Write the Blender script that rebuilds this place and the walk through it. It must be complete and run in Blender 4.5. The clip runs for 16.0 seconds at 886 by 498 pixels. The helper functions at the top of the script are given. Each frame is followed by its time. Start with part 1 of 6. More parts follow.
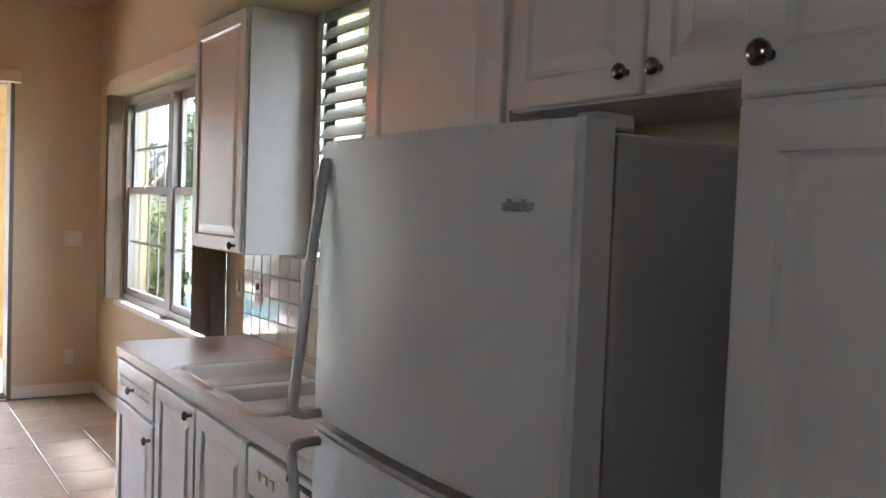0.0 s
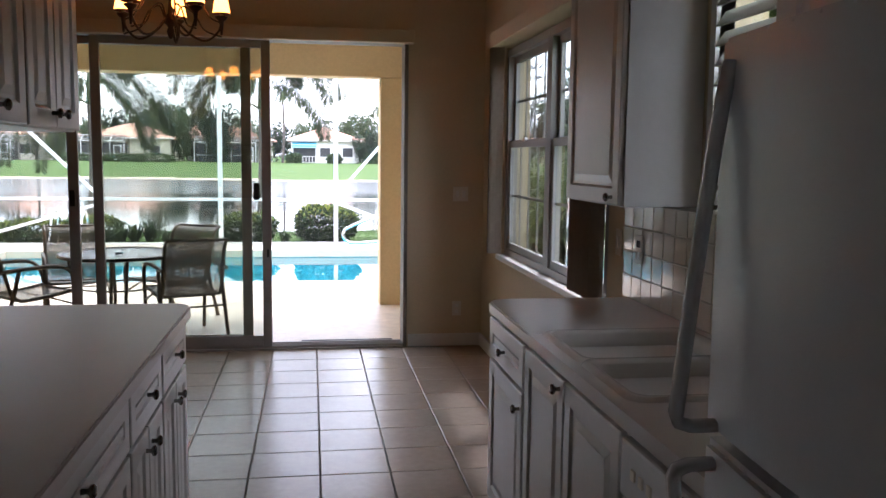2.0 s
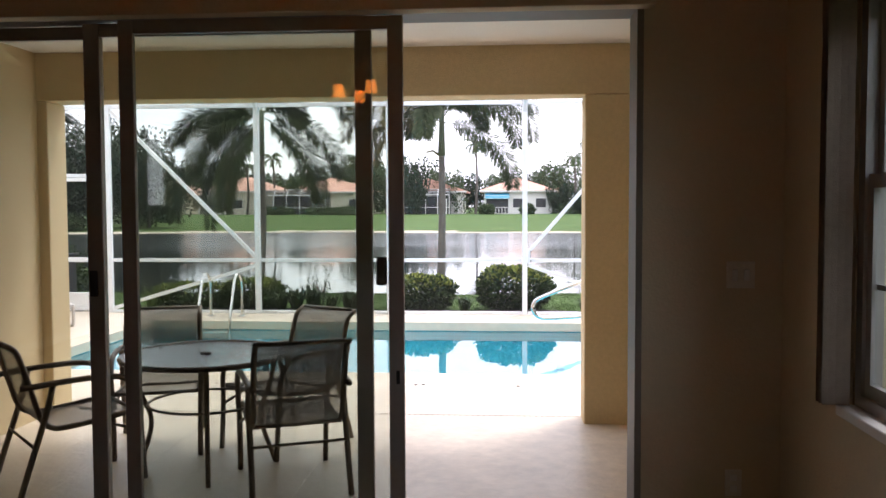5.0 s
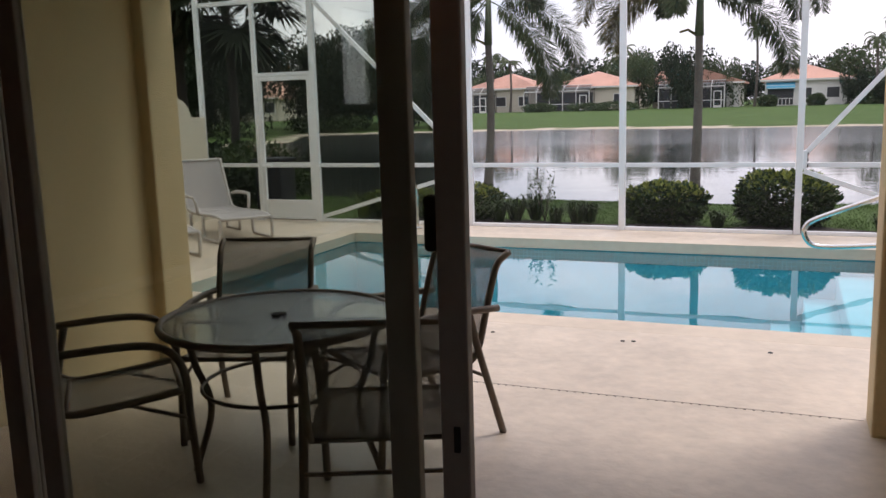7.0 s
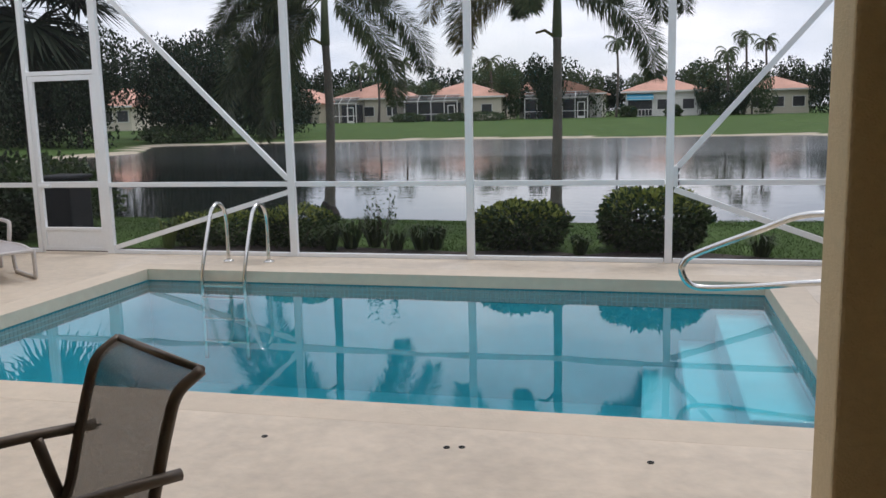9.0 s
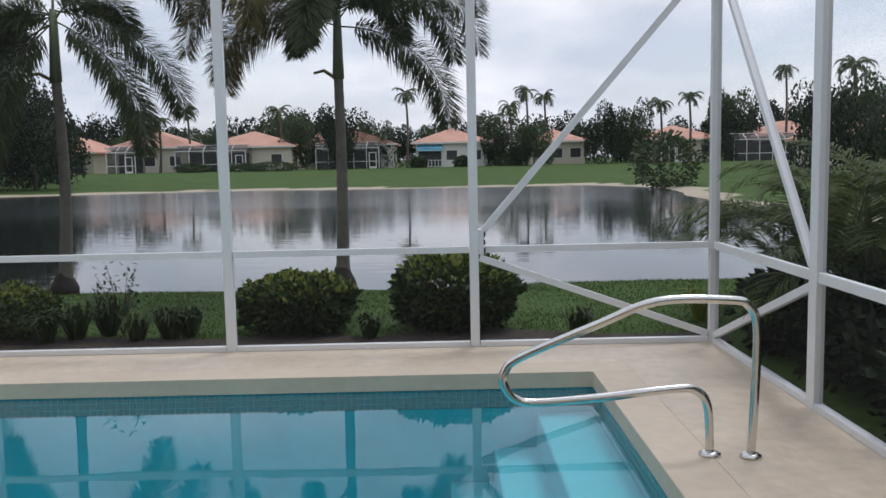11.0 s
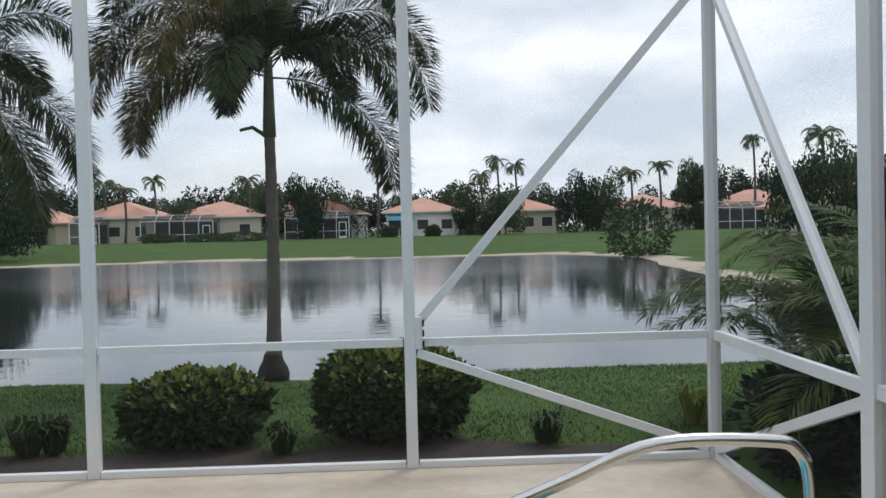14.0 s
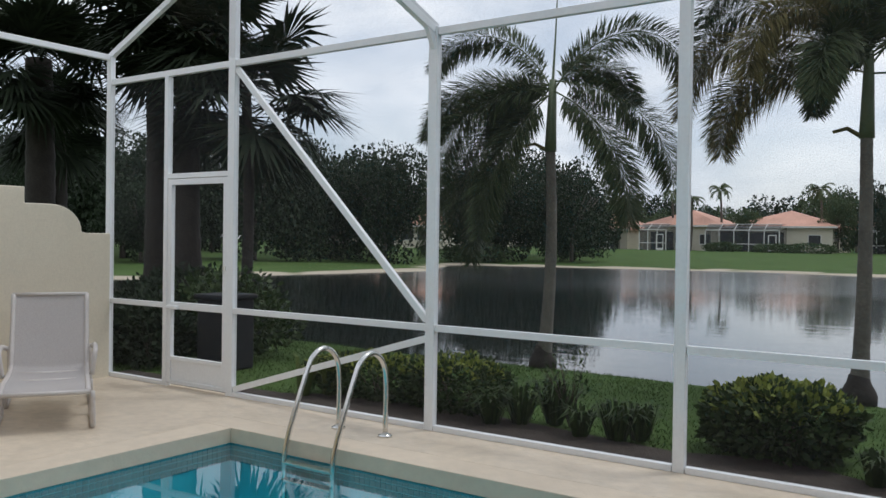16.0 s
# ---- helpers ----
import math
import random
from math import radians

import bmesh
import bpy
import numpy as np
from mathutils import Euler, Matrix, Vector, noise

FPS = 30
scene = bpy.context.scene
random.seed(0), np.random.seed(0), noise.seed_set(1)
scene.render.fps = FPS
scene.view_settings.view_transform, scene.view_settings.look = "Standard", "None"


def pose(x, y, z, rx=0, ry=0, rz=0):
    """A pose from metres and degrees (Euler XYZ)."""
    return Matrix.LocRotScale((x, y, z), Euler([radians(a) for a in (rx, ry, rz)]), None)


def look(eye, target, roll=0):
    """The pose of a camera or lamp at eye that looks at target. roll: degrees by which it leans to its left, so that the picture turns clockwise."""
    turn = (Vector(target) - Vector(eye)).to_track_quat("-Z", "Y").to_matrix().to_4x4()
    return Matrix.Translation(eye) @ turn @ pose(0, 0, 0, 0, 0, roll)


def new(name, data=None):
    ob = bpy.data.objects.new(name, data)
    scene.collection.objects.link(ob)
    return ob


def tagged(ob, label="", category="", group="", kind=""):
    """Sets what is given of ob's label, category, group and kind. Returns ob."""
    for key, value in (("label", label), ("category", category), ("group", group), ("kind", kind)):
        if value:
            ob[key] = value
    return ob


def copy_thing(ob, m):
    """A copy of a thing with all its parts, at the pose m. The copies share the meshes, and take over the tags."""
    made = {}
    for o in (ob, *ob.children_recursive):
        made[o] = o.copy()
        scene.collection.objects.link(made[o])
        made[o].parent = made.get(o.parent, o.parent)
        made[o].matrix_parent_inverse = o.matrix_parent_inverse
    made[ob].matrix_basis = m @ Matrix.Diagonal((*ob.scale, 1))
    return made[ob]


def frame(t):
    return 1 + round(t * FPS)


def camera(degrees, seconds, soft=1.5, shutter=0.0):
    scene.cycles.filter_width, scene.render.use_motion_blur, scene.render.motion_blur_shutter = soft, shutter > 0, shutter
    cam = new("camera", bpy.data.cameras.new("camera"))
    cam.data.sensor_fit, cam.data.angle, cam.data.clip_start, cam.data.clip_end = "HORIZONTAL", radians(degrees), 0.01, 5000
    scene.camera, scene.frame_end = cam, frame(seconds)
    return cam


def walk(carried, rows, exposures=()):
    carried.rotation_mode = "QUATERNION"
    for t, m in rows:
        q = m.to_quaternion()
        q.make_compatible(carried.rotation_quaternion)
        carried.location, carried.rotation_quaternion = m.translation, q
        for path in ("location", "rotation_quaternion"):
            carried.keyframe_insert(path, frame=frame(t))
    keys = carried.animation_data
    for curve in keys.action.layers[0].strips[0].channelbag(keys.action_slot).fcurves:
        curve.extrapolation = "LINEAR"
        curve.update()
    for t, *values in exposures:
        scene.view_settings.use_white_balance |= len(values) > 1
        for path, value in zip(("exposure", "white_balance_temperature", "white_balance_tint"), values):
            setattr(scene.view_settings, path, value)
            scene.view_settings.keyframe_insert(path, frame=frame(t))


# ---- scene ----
cam = camera(55.2, 16.0)
PATH = [
    (0, (-0.926, -7.026, 1.529), (0.206, -5.38, 1.44), 2.2),
    (0.5, (-0.98, -7.093, 1.437), (0.12, -5.503, 0.926), 1.1),
    (1, (-0.986, -7.099, 1.456), (0.031, -5.448, 0.965), 1.6),
    (1.5, (-0.89, -6.954, 1.47), (-0.379, -5.042, 1.178), 3.0),
    (2, (-0.737, -6.618, 1.49), (-0.431, -4.653, 1.276), 0.7),
    (2.5, (-0.621, -6.23, 1.486), (-0.564, -4.242, 1.277), -1.1),
    (3, (-0.613, -5.771, 1.493), (-0.677, -3.777, 1.358), -0.9),
    (3.5, (-0.616, -5.266, 1.537), (-0.666, -3.269, 1.443), -0.9),
    (4, (-0.583, -4.778, 1.54), (-0.688, -2.783, 1.459), -0.1),
    (4.2, (-0.6, -4.595, 1.528), (-0.721, -2.6, 1.457), -0.1),
    (6.3, (-0.452, -2.399, 1.499), (-0.715, -0.428, 1.293), 0.5),
    (6.5, (-0.406, -2.209, 1.499), (-0.792, -0.259, 1.274), -0.2),
    (7, (-0.412, -1.716, 1.474), (-1.161, 0.109, 1.145), -1.6),
    (7.5, (-0.403, -1.2, 1.446), (-1.183, 0.597, 1.047), -1.5),
    (8, (-0.433, -0.766, 1.474), (-1.133, 1.066, 1.082), -1.3),
    (8.5, (-0.495, -0.306, 1.486), (-1.079, 1.573, 1.127), -1.9),
    (8.7, (-0.497, -0.104, 1.455), (-1.033, 1.793, 1.114), -1.8),
    (10.8, (-0.588, 1.803, 1.394), (-0.65, 3.791, 1.183), -0.5),
    (11, (-0.577, 1.992, 1.449), (-0.571, 3.981, 1.24), -1.2),
    (11.5, (-0.518, 2.456, 1.389), (-0.341, 4.443, 1.246), -1.1),
    (12, (-0.435, 2.866, 1.389), (-0.121, 4.838, 1.272), -1.1),
    (12.5, (-0.329, 3.199, 1.414), (0.154, 5.134, 1.275), -1.4),
    (13, (-0.192, 3.398, 1.399), (0.292, 5.333, 1.255), -0.5),
    (13.5, (-0.195, 3.491, 1.424), (0.162, 5.455, 1.312), -1.0),
    (14, (-0.266, 3.505, 1.438), (-0.194, 5.503, 1.39), -1.4),
    (14.5, (-0.329, 3.516, 1.417), (-0.644, 5.491, 1.399), -0.3),
    (15, (-0.36, 3.468, 1.42), (-0.999, 5.363, 1.404), 0.4),
    (15.5, (-0.399, 3.462, 1.414), (-1.268, 5.263, 1.411), 0.2),
    (16, (-0.461, 3.478, 1.402), (-1.597, 5.124, 1.382), 0.8),
]
EXPOSURES = [(0.0, 4.58, 5800, 16), (0.5, 4.5, 5850, 17), (1.0, 4.85, 5850, 17), (1.5, 3.9, 5850, 19), (2.0, 2.75, 5850, 20), (2.5, 2.4, 5950, 20), (3.0, 2.15, 6050, 20), (3.5, 2.08, 6100, 18), (4.2, 1.95, 6150, 19), (6.5, 1.05, 6400, 21), (7.0, 0.7, 6450, 21), (8.0, 0.7, 6500, 18), (8.7, 0.36, 6250, 14), (10.8, 0.1, 6150, 13), (12.0, 0.08, 6100, 10), (14.5, 0.18, 6150, 9), (16.0, 0.08, 6150, 9)]
walk(cam, [(t, look(eye, target, roll)) for t, eye, target, roll in PATH], EXPOSURES)

# ---------------------------------------------------------------- world and light
world = bpy.data.worlds.new("world")
scene.world = world
world.use_nodes = True
wn, wl = world.node_tree.nodes, world.node_tree.links
wn.clear()
w_out = wn.new("ShaderNodeOutputWorld")
w_bg = wn.new("ShaderNodeBackground")
w_sky = wn.new("ShaderNodeTexSky")
w_sky.sky_type = "NISHITA"
w_sky.sun_disc = False
w_sky.sun_elevation = radians(58)
w_sky.sun_rotation = radians(20)
w_sky.air_density, w_sky.dust_density = 1.0, 2.0
w_bg.inputs["Strength"].default_value = 0.12
w_tc = wn.new("ShaderNodeTexCoord")
w_map = wn.new("ShaderNodeMapping")
w_map.inputs["Scale"].default_value = (1.0, 1.0, 2.6)
w_map.inputs["Location"].default_value = (3.1, 0.4, 0.2)
w_noise = wn.new("ShaderNodeTexNoise")
w_noise.inputs["Scale"].default_value = 2.4
w_noise.inputs["Detail"].default_value = 7
w_noise.inputs["Roughness"].default_value = 0.52
w_ramp = wn.new("ShaderNodeValToRGB")
w_ramp.color_ramp.elements[0].position, w_ramp.color_ramp.elements[0].color = 0.30, (0.5, 0.5, 0.5, 1)
w_ramp.color_ramp.elements[1].position, w_ramp.color_ramp.elements[1].color = 0.62, (1, 1, 1, 1)
w_noise2 = wn.new("ShaderNodeTexNoise")
w_noise2.inputs["Scale"].default_value = 5.0
w_noise2.inputs["Detail"].default_value = 5
w_cloud = wn.new("ShaderNodeValToRGB")
w_cloud.color_ramp.elements[0].position, w_cloud.color_ramp.elements[0].color = 0.35, (5.7, 6.15, 6.8, 1)
w_cloud.color_ramp.elements[1].position, w_cloud.color_ramp.elements[1].color = 0.66, (9.1, 9.05, 9.1, 1)
w_mix = wn.new("ShaderNodeMixRGB")
wl.new(w_tc.outputs["Generated"], w_map.inputs["Vector"])
wl.new(w_map.outputs["Vector"], w_noise.inputs["Vector"])
wl.new(w_map.outputs["Vector"], w_noise2.inputs["Vector"])
wl.new(w_noise.outputs["Fac"], w_ramp.inputs["Fac"])
wl.new(w_noise2.outputs["Fac"], w_cloud.inputs["Fac"])
wl.new(w_ramp.outputs["Color"], w_mix.inputs["Fac"])
wl.new(w_sky.outputs["Color"], w_mix.inputs["Color1"])
wl.new(w_cloud.outputs["Color"], w_mix.inputs["Color2"])
wl.new(w_mix.outputs["Color"], w_bg.inputs["Color"])
wl.new(w_bg.outputs["Background"], w_out.inputs["Surface"])

sun = new("sun", bpy.data.lights.new("sun", "SUN"))
sun.data.energy, sun.data.angle, sun.data.color = 1.0, radians(14), (1.0, 0.98, 0.95)
sun.matrix_world = look((0, 0, 30), (0 - 9, -12, 0))

# ---------------------------------------------------------------- materials
def material(name, color, rough=0.5, metal=0.0, var=0.12, scale=3.0, fine=40.0, bump=0.0, bump_scale=60.0, spec=0.5, island=0.0, rnd=0.0, tint=None, subsurface=0.0):
    """Base colour broken up by a broad and a fine noise, with optional relief and variation per piece."""
    m = bpy.data.materials.new(name)
    m.use_nodes = True
    n, l = m.node_tree.nodes, m.node_tree.links
    b = n["Principled BSDF"]
    b.inputs["Roughness"].default_value, b.inputs["Metallic"].default_value = rough, metal
    b.inputs["Specular IOR Level"].default_value = spec
    tc = n.new("ShaderNodeTexCoord")
    big, small = n.new("ShaderNodeTexNoise"), n.new("ShaderNodeTexNoise")
    big.inputs["Scale"].default_value, big.inputs["Detail"].default_value = scale, 4
    small.inputs["Scale"].default_value, small.inputs["Detail"].default_value = fine, 3
    geo = n.new("ShaderNodeNewGeometry")
    l.new(geo.outputs["Position"], big.inputs["Vector"])
    l.new(geo.outputs["Position"], small.inputs["Vector"])
    add = n.new("ShaderNodeMath")
    add.operation = "ADD"
    l.new(big.outputs["Fac"], add.inputs[0])
    l.new(small.outputs["Fac"], add.inputs[1])
    last = add
    if island:
        mul = n.new("ShaderNodeMath"); mul.operation = "MULTIPLY_ADD"
        l.new(geo.outputs["Random Per Island"], mul.inputs[0]); mul.inputs[1].default_value = island
        l.new(last.outputs[0], mul.inputs[2]); last = mul
    if rnd:
        oi = n.new("ShaderNodeObjectInfo")
        mul = n.new("ShaderNodeMath"); mul.operation = "MULTIPLY_ADD"
        l.new(oi.outputs["Random"], mul.inputs[0]); mul.inputs[1].default_value = rnd
        l.new(last.outputs[0], mul.inputs[2]); last = mul
    mid = 1.0 + (island + rnd) / 2
    rng = n.new("ShaderNodeMapRange")
    rng.inputs["From Min"].default_value, rng.inputs["From Max"].default_value = mid - 0.45 - (island + rnd) / 2, mid + 0.45 + (island + rnd) / 2
    l.new(last.outputs[0], rng.inputs["Value"])
    mix = n.new("ShaderNodeMixRGB")
    lo = tuple(c * (1 - var) for c in color)
    hi = tint or tuple(min(1, c * (1 + var)) for c in color)
    mix.inputs["Color1"].default_value, mix.inputs["Color2"].default_value = (*lo, 1), (*hi, 1)
    l.new(rng.outputs["Result"], mix.inputs["Fac"])
    l.new(mix.outputs["Color"], b.inputs["Base Color"])
    if bump:
        bn = n.new("ShaderNodeTexNoise")
        bn.inputs["Scale"].default_value, bn.inputs["Detail"].default_value = bump_scale, 4
        l.new(geo.outputs["Position"], bn.inputs["Vector"])
        bp = n.new("ShaderNodeBump")
        bp.inputs["Strength"].default_value, bp.inputs["Distance"].default_value = bump, 0.01
        l.new(bn.outputs["Fac"], bp.inputs["Height"])
        l.new(bp.outputs["Normal"], b.inputs["Normal"])
    return m


def clear(name, color, gloss, ior=1.5, rough=0.0, wave=0.0, wave_scale=3.0):
    """A thin clear sheet: tinted light straight through, and a mirror gloss by Fresnel."""
    m = bpy.data.materials.new(name)
    m.use_nodes = True
    n, l = m.node_tree.nodes, m.node_tree.links
    n.clear()
    out, mix = n.new("ShaderNodeOutputMaterial"), n.new("ShaderNodeMixShader")
    tr, gl, fr, lw, pw = n.new("ShaderNodeBsdfTransparent"), n.new("ShaderNodeBsdfGlossy"), n.new("ShaderNodeMapRange"), n.new("ShaderNodeLayerWeight"), n.new("ShaderNodeMath")
    tr.inputs["Color"].default_value, gl.inputs["Roughness"].default_value = (*color, 1), rough
    gl.inputs["Color"].default_value = (gloss, gloss, gloss, 1)
    base = ((ior - 1) / (ior + 1)) ** 2
    lw.inputs["Blend"].default_value = 0.5
    pw.operation, pw.inputs[1].default_value = "POWER", 5.0
    l.new(lw.outputs["Facing"], pw.inputs[0])
    l.new(pw.outputs[0], fr.inputs["Value"])
    fr.inputs["To Min"].default_value, fr.inputs["To Max"].default_value = base, 1.0
    if wave:
        geo, no, bp = n.new("ShaderNodeNewGeometry"), n.new("ShaderNodeTexNoise"), n.new("ShaderNodeBump")
        no.inputs["Scale"].default_value, no.inputs["Detail"].default_value = wave_scale, 2
        bp.inputs["Strength"].default_value, bp.inputs["Distance"].default_value = wave, 0.02
        l.new(geo.outputs["Position"], no.inputs["Vector"])
        l.new(no.outputs["Fac"], bp.inputs["Height"])
        l.new(bp.outputs["Normal"], gl.inputs["Normal"])
        l.new(bp.outputs["Normal"], lw.inputs["Normal"])
    l.new(fr.outputs["Result"], mix.inputs["Fac"])
    l.new(tr.outputs["BSDF"], mix.inputs[1])
    l.new(gl.outputs["BSDF"], mix.inputs[2])
    l.new(mix.outputs["Shader"], out.inputs["Surface"])
    return m


def weave(name, color, through_part, rough=0.7):
    """A woven mesh: some of the light goes through the holes."""
    m = bpy.data.materials.new(name)
    m.use_nodes = True
    n, l = m.node_tree.nodes, m.node_tree.links
    b = n["Principled BSDF"]
    b.inputs["Base Color"].default_value, b.inputs["Roughness"].default_value = (*color, 1), rough
    mix, tr = n.new("ShaderNodeMixShader"), n.new("ShaderNodeBsdfTransparent")
    geo, wv = n.new("ShaderNodeNewGeometry"), n.new("ShaderNodeTexNoise")
    wv.inputs["Scale"].default_value = 140
    l.new(geo.outputs["Position"], wv.inputs["Vector"])
    rng = n.new("ShaderNodeMapRange")
    rng.inputs["From Min"].default_value, rng.inputs["From Max"].default_value = 0.3, 0.7
    rng.inputs["To Min"].default_value, rng.inputs["To Max"].default_value = max(0, through_part - 0.1), through_part + 0.1
    l.new(wv.outputs["Fac"], rng.inputs["Value"])
    l.new(rng.outputs["Result"], mix.inputs["Fac"])
    l.new(b.outputs["BSDF"], mix.inputs[1])
    l.new(tr.outputs["BSDF"], mix.inputs[2])
    l.new(mix.outputs["Shader"], n["Material Output"].inputs["Surface"])
    return m


def leafy(name, color, tint, through_part=0.35, rough=0.55):
    """Leaf: glossy top, light shining through, colour varied leaf by leaf."""
    m = material(name, color, rough, var=0.45, scale=1.2, fine=9, island=0.9, tint=tint, spec=0.22)
    n, l = m.node_tree.nodes, m.node_tree.links
    b = n["Principled BSDF"]
    mix, tl = n.new("ShaderNodeMixShader"), n.new("ShaderNodeBsdfTranslucent")
    src = b.inputs["Base Color"].links[0].from_socket
    l.new(src, tl.inputs["Color"])
    mix.inputs["Fac"].default_value = through_part
    l.new(b.outputs["BSDF"], mix.inputs[1])
    l.new(tl.outputs["BSDF"], mix.inputs[2])
    l.new(mix.outputs["Shader"], n["Material Output"].inputs["Surface"])
    return m


def glowing(name, color, strength):
    m = material(name, color, 0.8, var=0.1)
    b = m.node_tree.nodes["Principled BSDF"]
    b.inputs["Emission Color"].default_value, b.inputs["Emission Strength"].default_value = (*color, 1), strength
    return m


M_wall = material("wall_paint", (0.66, 0.55, 0.37), 0.75, var=0.05, bump=0.25, bump_scale=90)
M_ceil = material("ceiling_paint", (0.84, 0.81, 0.75), 0.85, var=0.03, bump=0.3, bump_scale=60)
M_stucco = material("stucco", (0.68, 0.54, 0.32), 0.85, var=0.09, scale=1.1, bump=0.55, bump_scale=130)
M_privacy = material("cream_stucco", (0.66, 0.6, 0.48), 0.9, var=0.08, scale=1.5, bump=0.5, bump_scale=110)
M_white = material("white_trim", (0.78, 0.76, 0.71), 0.45, var=0.04)
M_cab = material("cabinet_thermofoil", (0.76, 0.75, 0.72), 0.32, var=0.03)
M_counter = material("laminate", (0.68, 0.65, 0.6), 0.35, var=0.06, fine=300, bump=0.05)
M_sink = material("sink_enamel", (0.8, 0.78, 0.73), 0.22, var=0.03)
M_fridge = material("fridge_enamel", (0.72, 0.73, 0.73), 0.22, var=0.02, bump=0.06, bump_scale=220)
# Darker than the door enamel: shade on the fridge's side put into colour.
M_shaded_side_grey_trim = material("shaded_side_grey_trim", (0.5, 0.5, 0.49), 0.45, var=0.03, bump=0.12, bump_scale=260)
M_gasket_and_shade = material("dark_gasket_and_shade", (0.06, 0.06, 0.06), 0.7)
M_chrome = material("chrome", (0.72, 0.71, 0.68), 0.2, 1.0, var=0.05)
M_nickel = material("dark_nickel", (0.25, 0.24, 0.23), 0.22, 1.0, var=0.1)
M_logo = material("logo_metal", (0.36, 0.36, 0.38), 0.3, 0.8)
M_tile = material("ceramic_tile", (0.52, 0.44, 0.365), 0.25, var=0.14, scale=5, fine=25, bump=0.08, bump_scale=14, rnd=0.35)
M_grout = material("grout", (0.3, 0.26, 0.21), 0.9, var=0.15, bump=0.3)
M_splashgrout = material("pale_grout", (0.56, 0.51, 0.43), 0.85, var=0.1)
M_splash = material("glazed_tile", (0.72, 0.66, 0.55), 0.07, var=0.05, rnd=0.2, bump=0.05, bump_scale=9)
M_blackglass = material("black_glass", (0.012, 0.012, 0.013), 0.06, var=0.02)
M_mat = material("kitchen_mat", (0.2, 0.16, 0.13), 0.9, var=0.15, bump=0.8, bump_scale=160)
M_frame = material("slider_aluminium", (0.33, 0.3, 0.265), 0.45, 0.2, var=0.08)
M_jamb = material("jamb_aluminium", (0.2, 0.175, 0.145), 0.55, 0.1, var=0.08)
M_wframe = material("window_aluminium", (0.36, 0.35, 0.33), 0.4, var=0.05)
M_glass = clear("window_glass", (0.88, 0.9, 0.88), 1.0)
M_doorglass = clear("door_glass", (0.85, 0.87, 0.84), 1.0)
M_blind = material("blind_fabric", (0.42, 0.34, 0.26), 0.85, var=0.12, bump=0.2, bump_scale=200)
M_darkblind = material("blind_fabric_brown", (0.3, 0.24, 0.18), 0.85, var=0.12, bump=0.2, bump_scale=200)
M_iron = material("wrought_iron", (0.05, 0.032, 0.025), 0.5, 0.4, var=0.2, bump=0.15)
M_shade = glowing("lamp_shade", (1.0, 0.42, 0.07), 1.1)
M_band = material("shade_trim", (0.25, 0.06, 0.03), 0.8)
M_bulb = glowing("bulb", (1.0, 0.62, 0.25), 5.0)
M_candle = material("candle_sleeve", (0.6, 0.45, 0.25), 0.6)
M_deck = material("painted_concrete", (0.62, 0.52, 0.4), 0.42, var=0.17, scale=2.2, fine=11, bump=0.5, bump_scale=22)
M_coping = material("coping", (0.62, 0.52, 0.4), 0.6, var=0.1, scale=1.3, fine=9, bump=0.3, bump_scale=40)
M_black = material("black_rubber", (0.02, 0.02, 0.02), 0.8, var=0.2, bump=0.4, bump_scale=150)
M_pool = material("pool_plaster", (0.1, 0.54, 0.62), 0.7, var=0.1, scale=1.5, fine=6)
M_step = material("pool_step", (0.14, 0.555, 0.63), 0.7, var=0.08)
M_wtile = material("waterline_tile", (0.05, 0.22, 0.26), 0.2, var=0.3, rnd=0.5, island=0.5)
M_poolwater = clear("pool_water", (0.74, 0.94, 0.96), 0.95, 1.33, 0.0, 0.12, 1.3)
M_cage = material("white_aluminium", (0.8, 0.81, 0.82), 0.4, var=0.06, scale=2)
M_screen = weave("insect_screen", (0.05, 0.05, 0.055), 0.84)
M_bronze = material("bronze_frame", (0.17, 0.135, 0.105), 0.45, 0.3, var=0.15)
M_sling = weave("sling_fabric", (0.17, 0.145, 0.12), 0.22)
M_tglass = clear("table_glass", (0.6, 0.66, 0.64), 1.0, 1.5, 0.1, 0.3, 60)
M_lounge = material("white_resin", (0.52, 0.48, 0.45), 0.45, var=0.06)
M_lsling = weave("white_sling", (0.4, 0.37, 0.36), 0.1)
M_bark = material("palm_bark", (0.15, 0.135, 0.115), 0.9, var=0.4, scale=4, fine=30, bump=0.8, bump_scale=24)
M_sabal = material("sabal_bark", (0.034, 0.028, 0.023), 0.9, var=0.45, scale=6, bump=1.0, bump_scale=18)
M_shaft = material("crownshaft", (0.11, 0.14, 0.07), 0.5, var=0.25)
M_frond = leafy("palm_frond", (0.05, 0.082, 0.036), (0.13, 0.165, 0.07), 0.2)
M_frond_y = leafy("palm_frond_dry", (0.16, 0.15, 0.06), (0.3, 0.26, 0.1))
M_areca = leafy("areca_leaf", (0.045, 0.08, 0.028), (0.17, 0.22, 0.06))
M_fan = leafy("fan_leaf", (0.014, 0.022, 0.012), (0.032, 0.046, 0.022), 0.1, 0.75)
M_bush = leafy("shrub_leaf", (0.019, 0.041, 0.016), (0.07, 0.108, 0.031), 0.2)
M_bush_top = leafy("yellow_green_leaf", (0.15, 0.22, 0.04), (0.36, 0.4, 0.09), 0.3)
M_twig = material("twig", (0.08, 0.06, 0.045), 0.9, var=0.3)
M_tree = leafy("tree_leaf", (0.045, 0.075, 0.035), (0.1, 0.14, 0.06), 0.2)
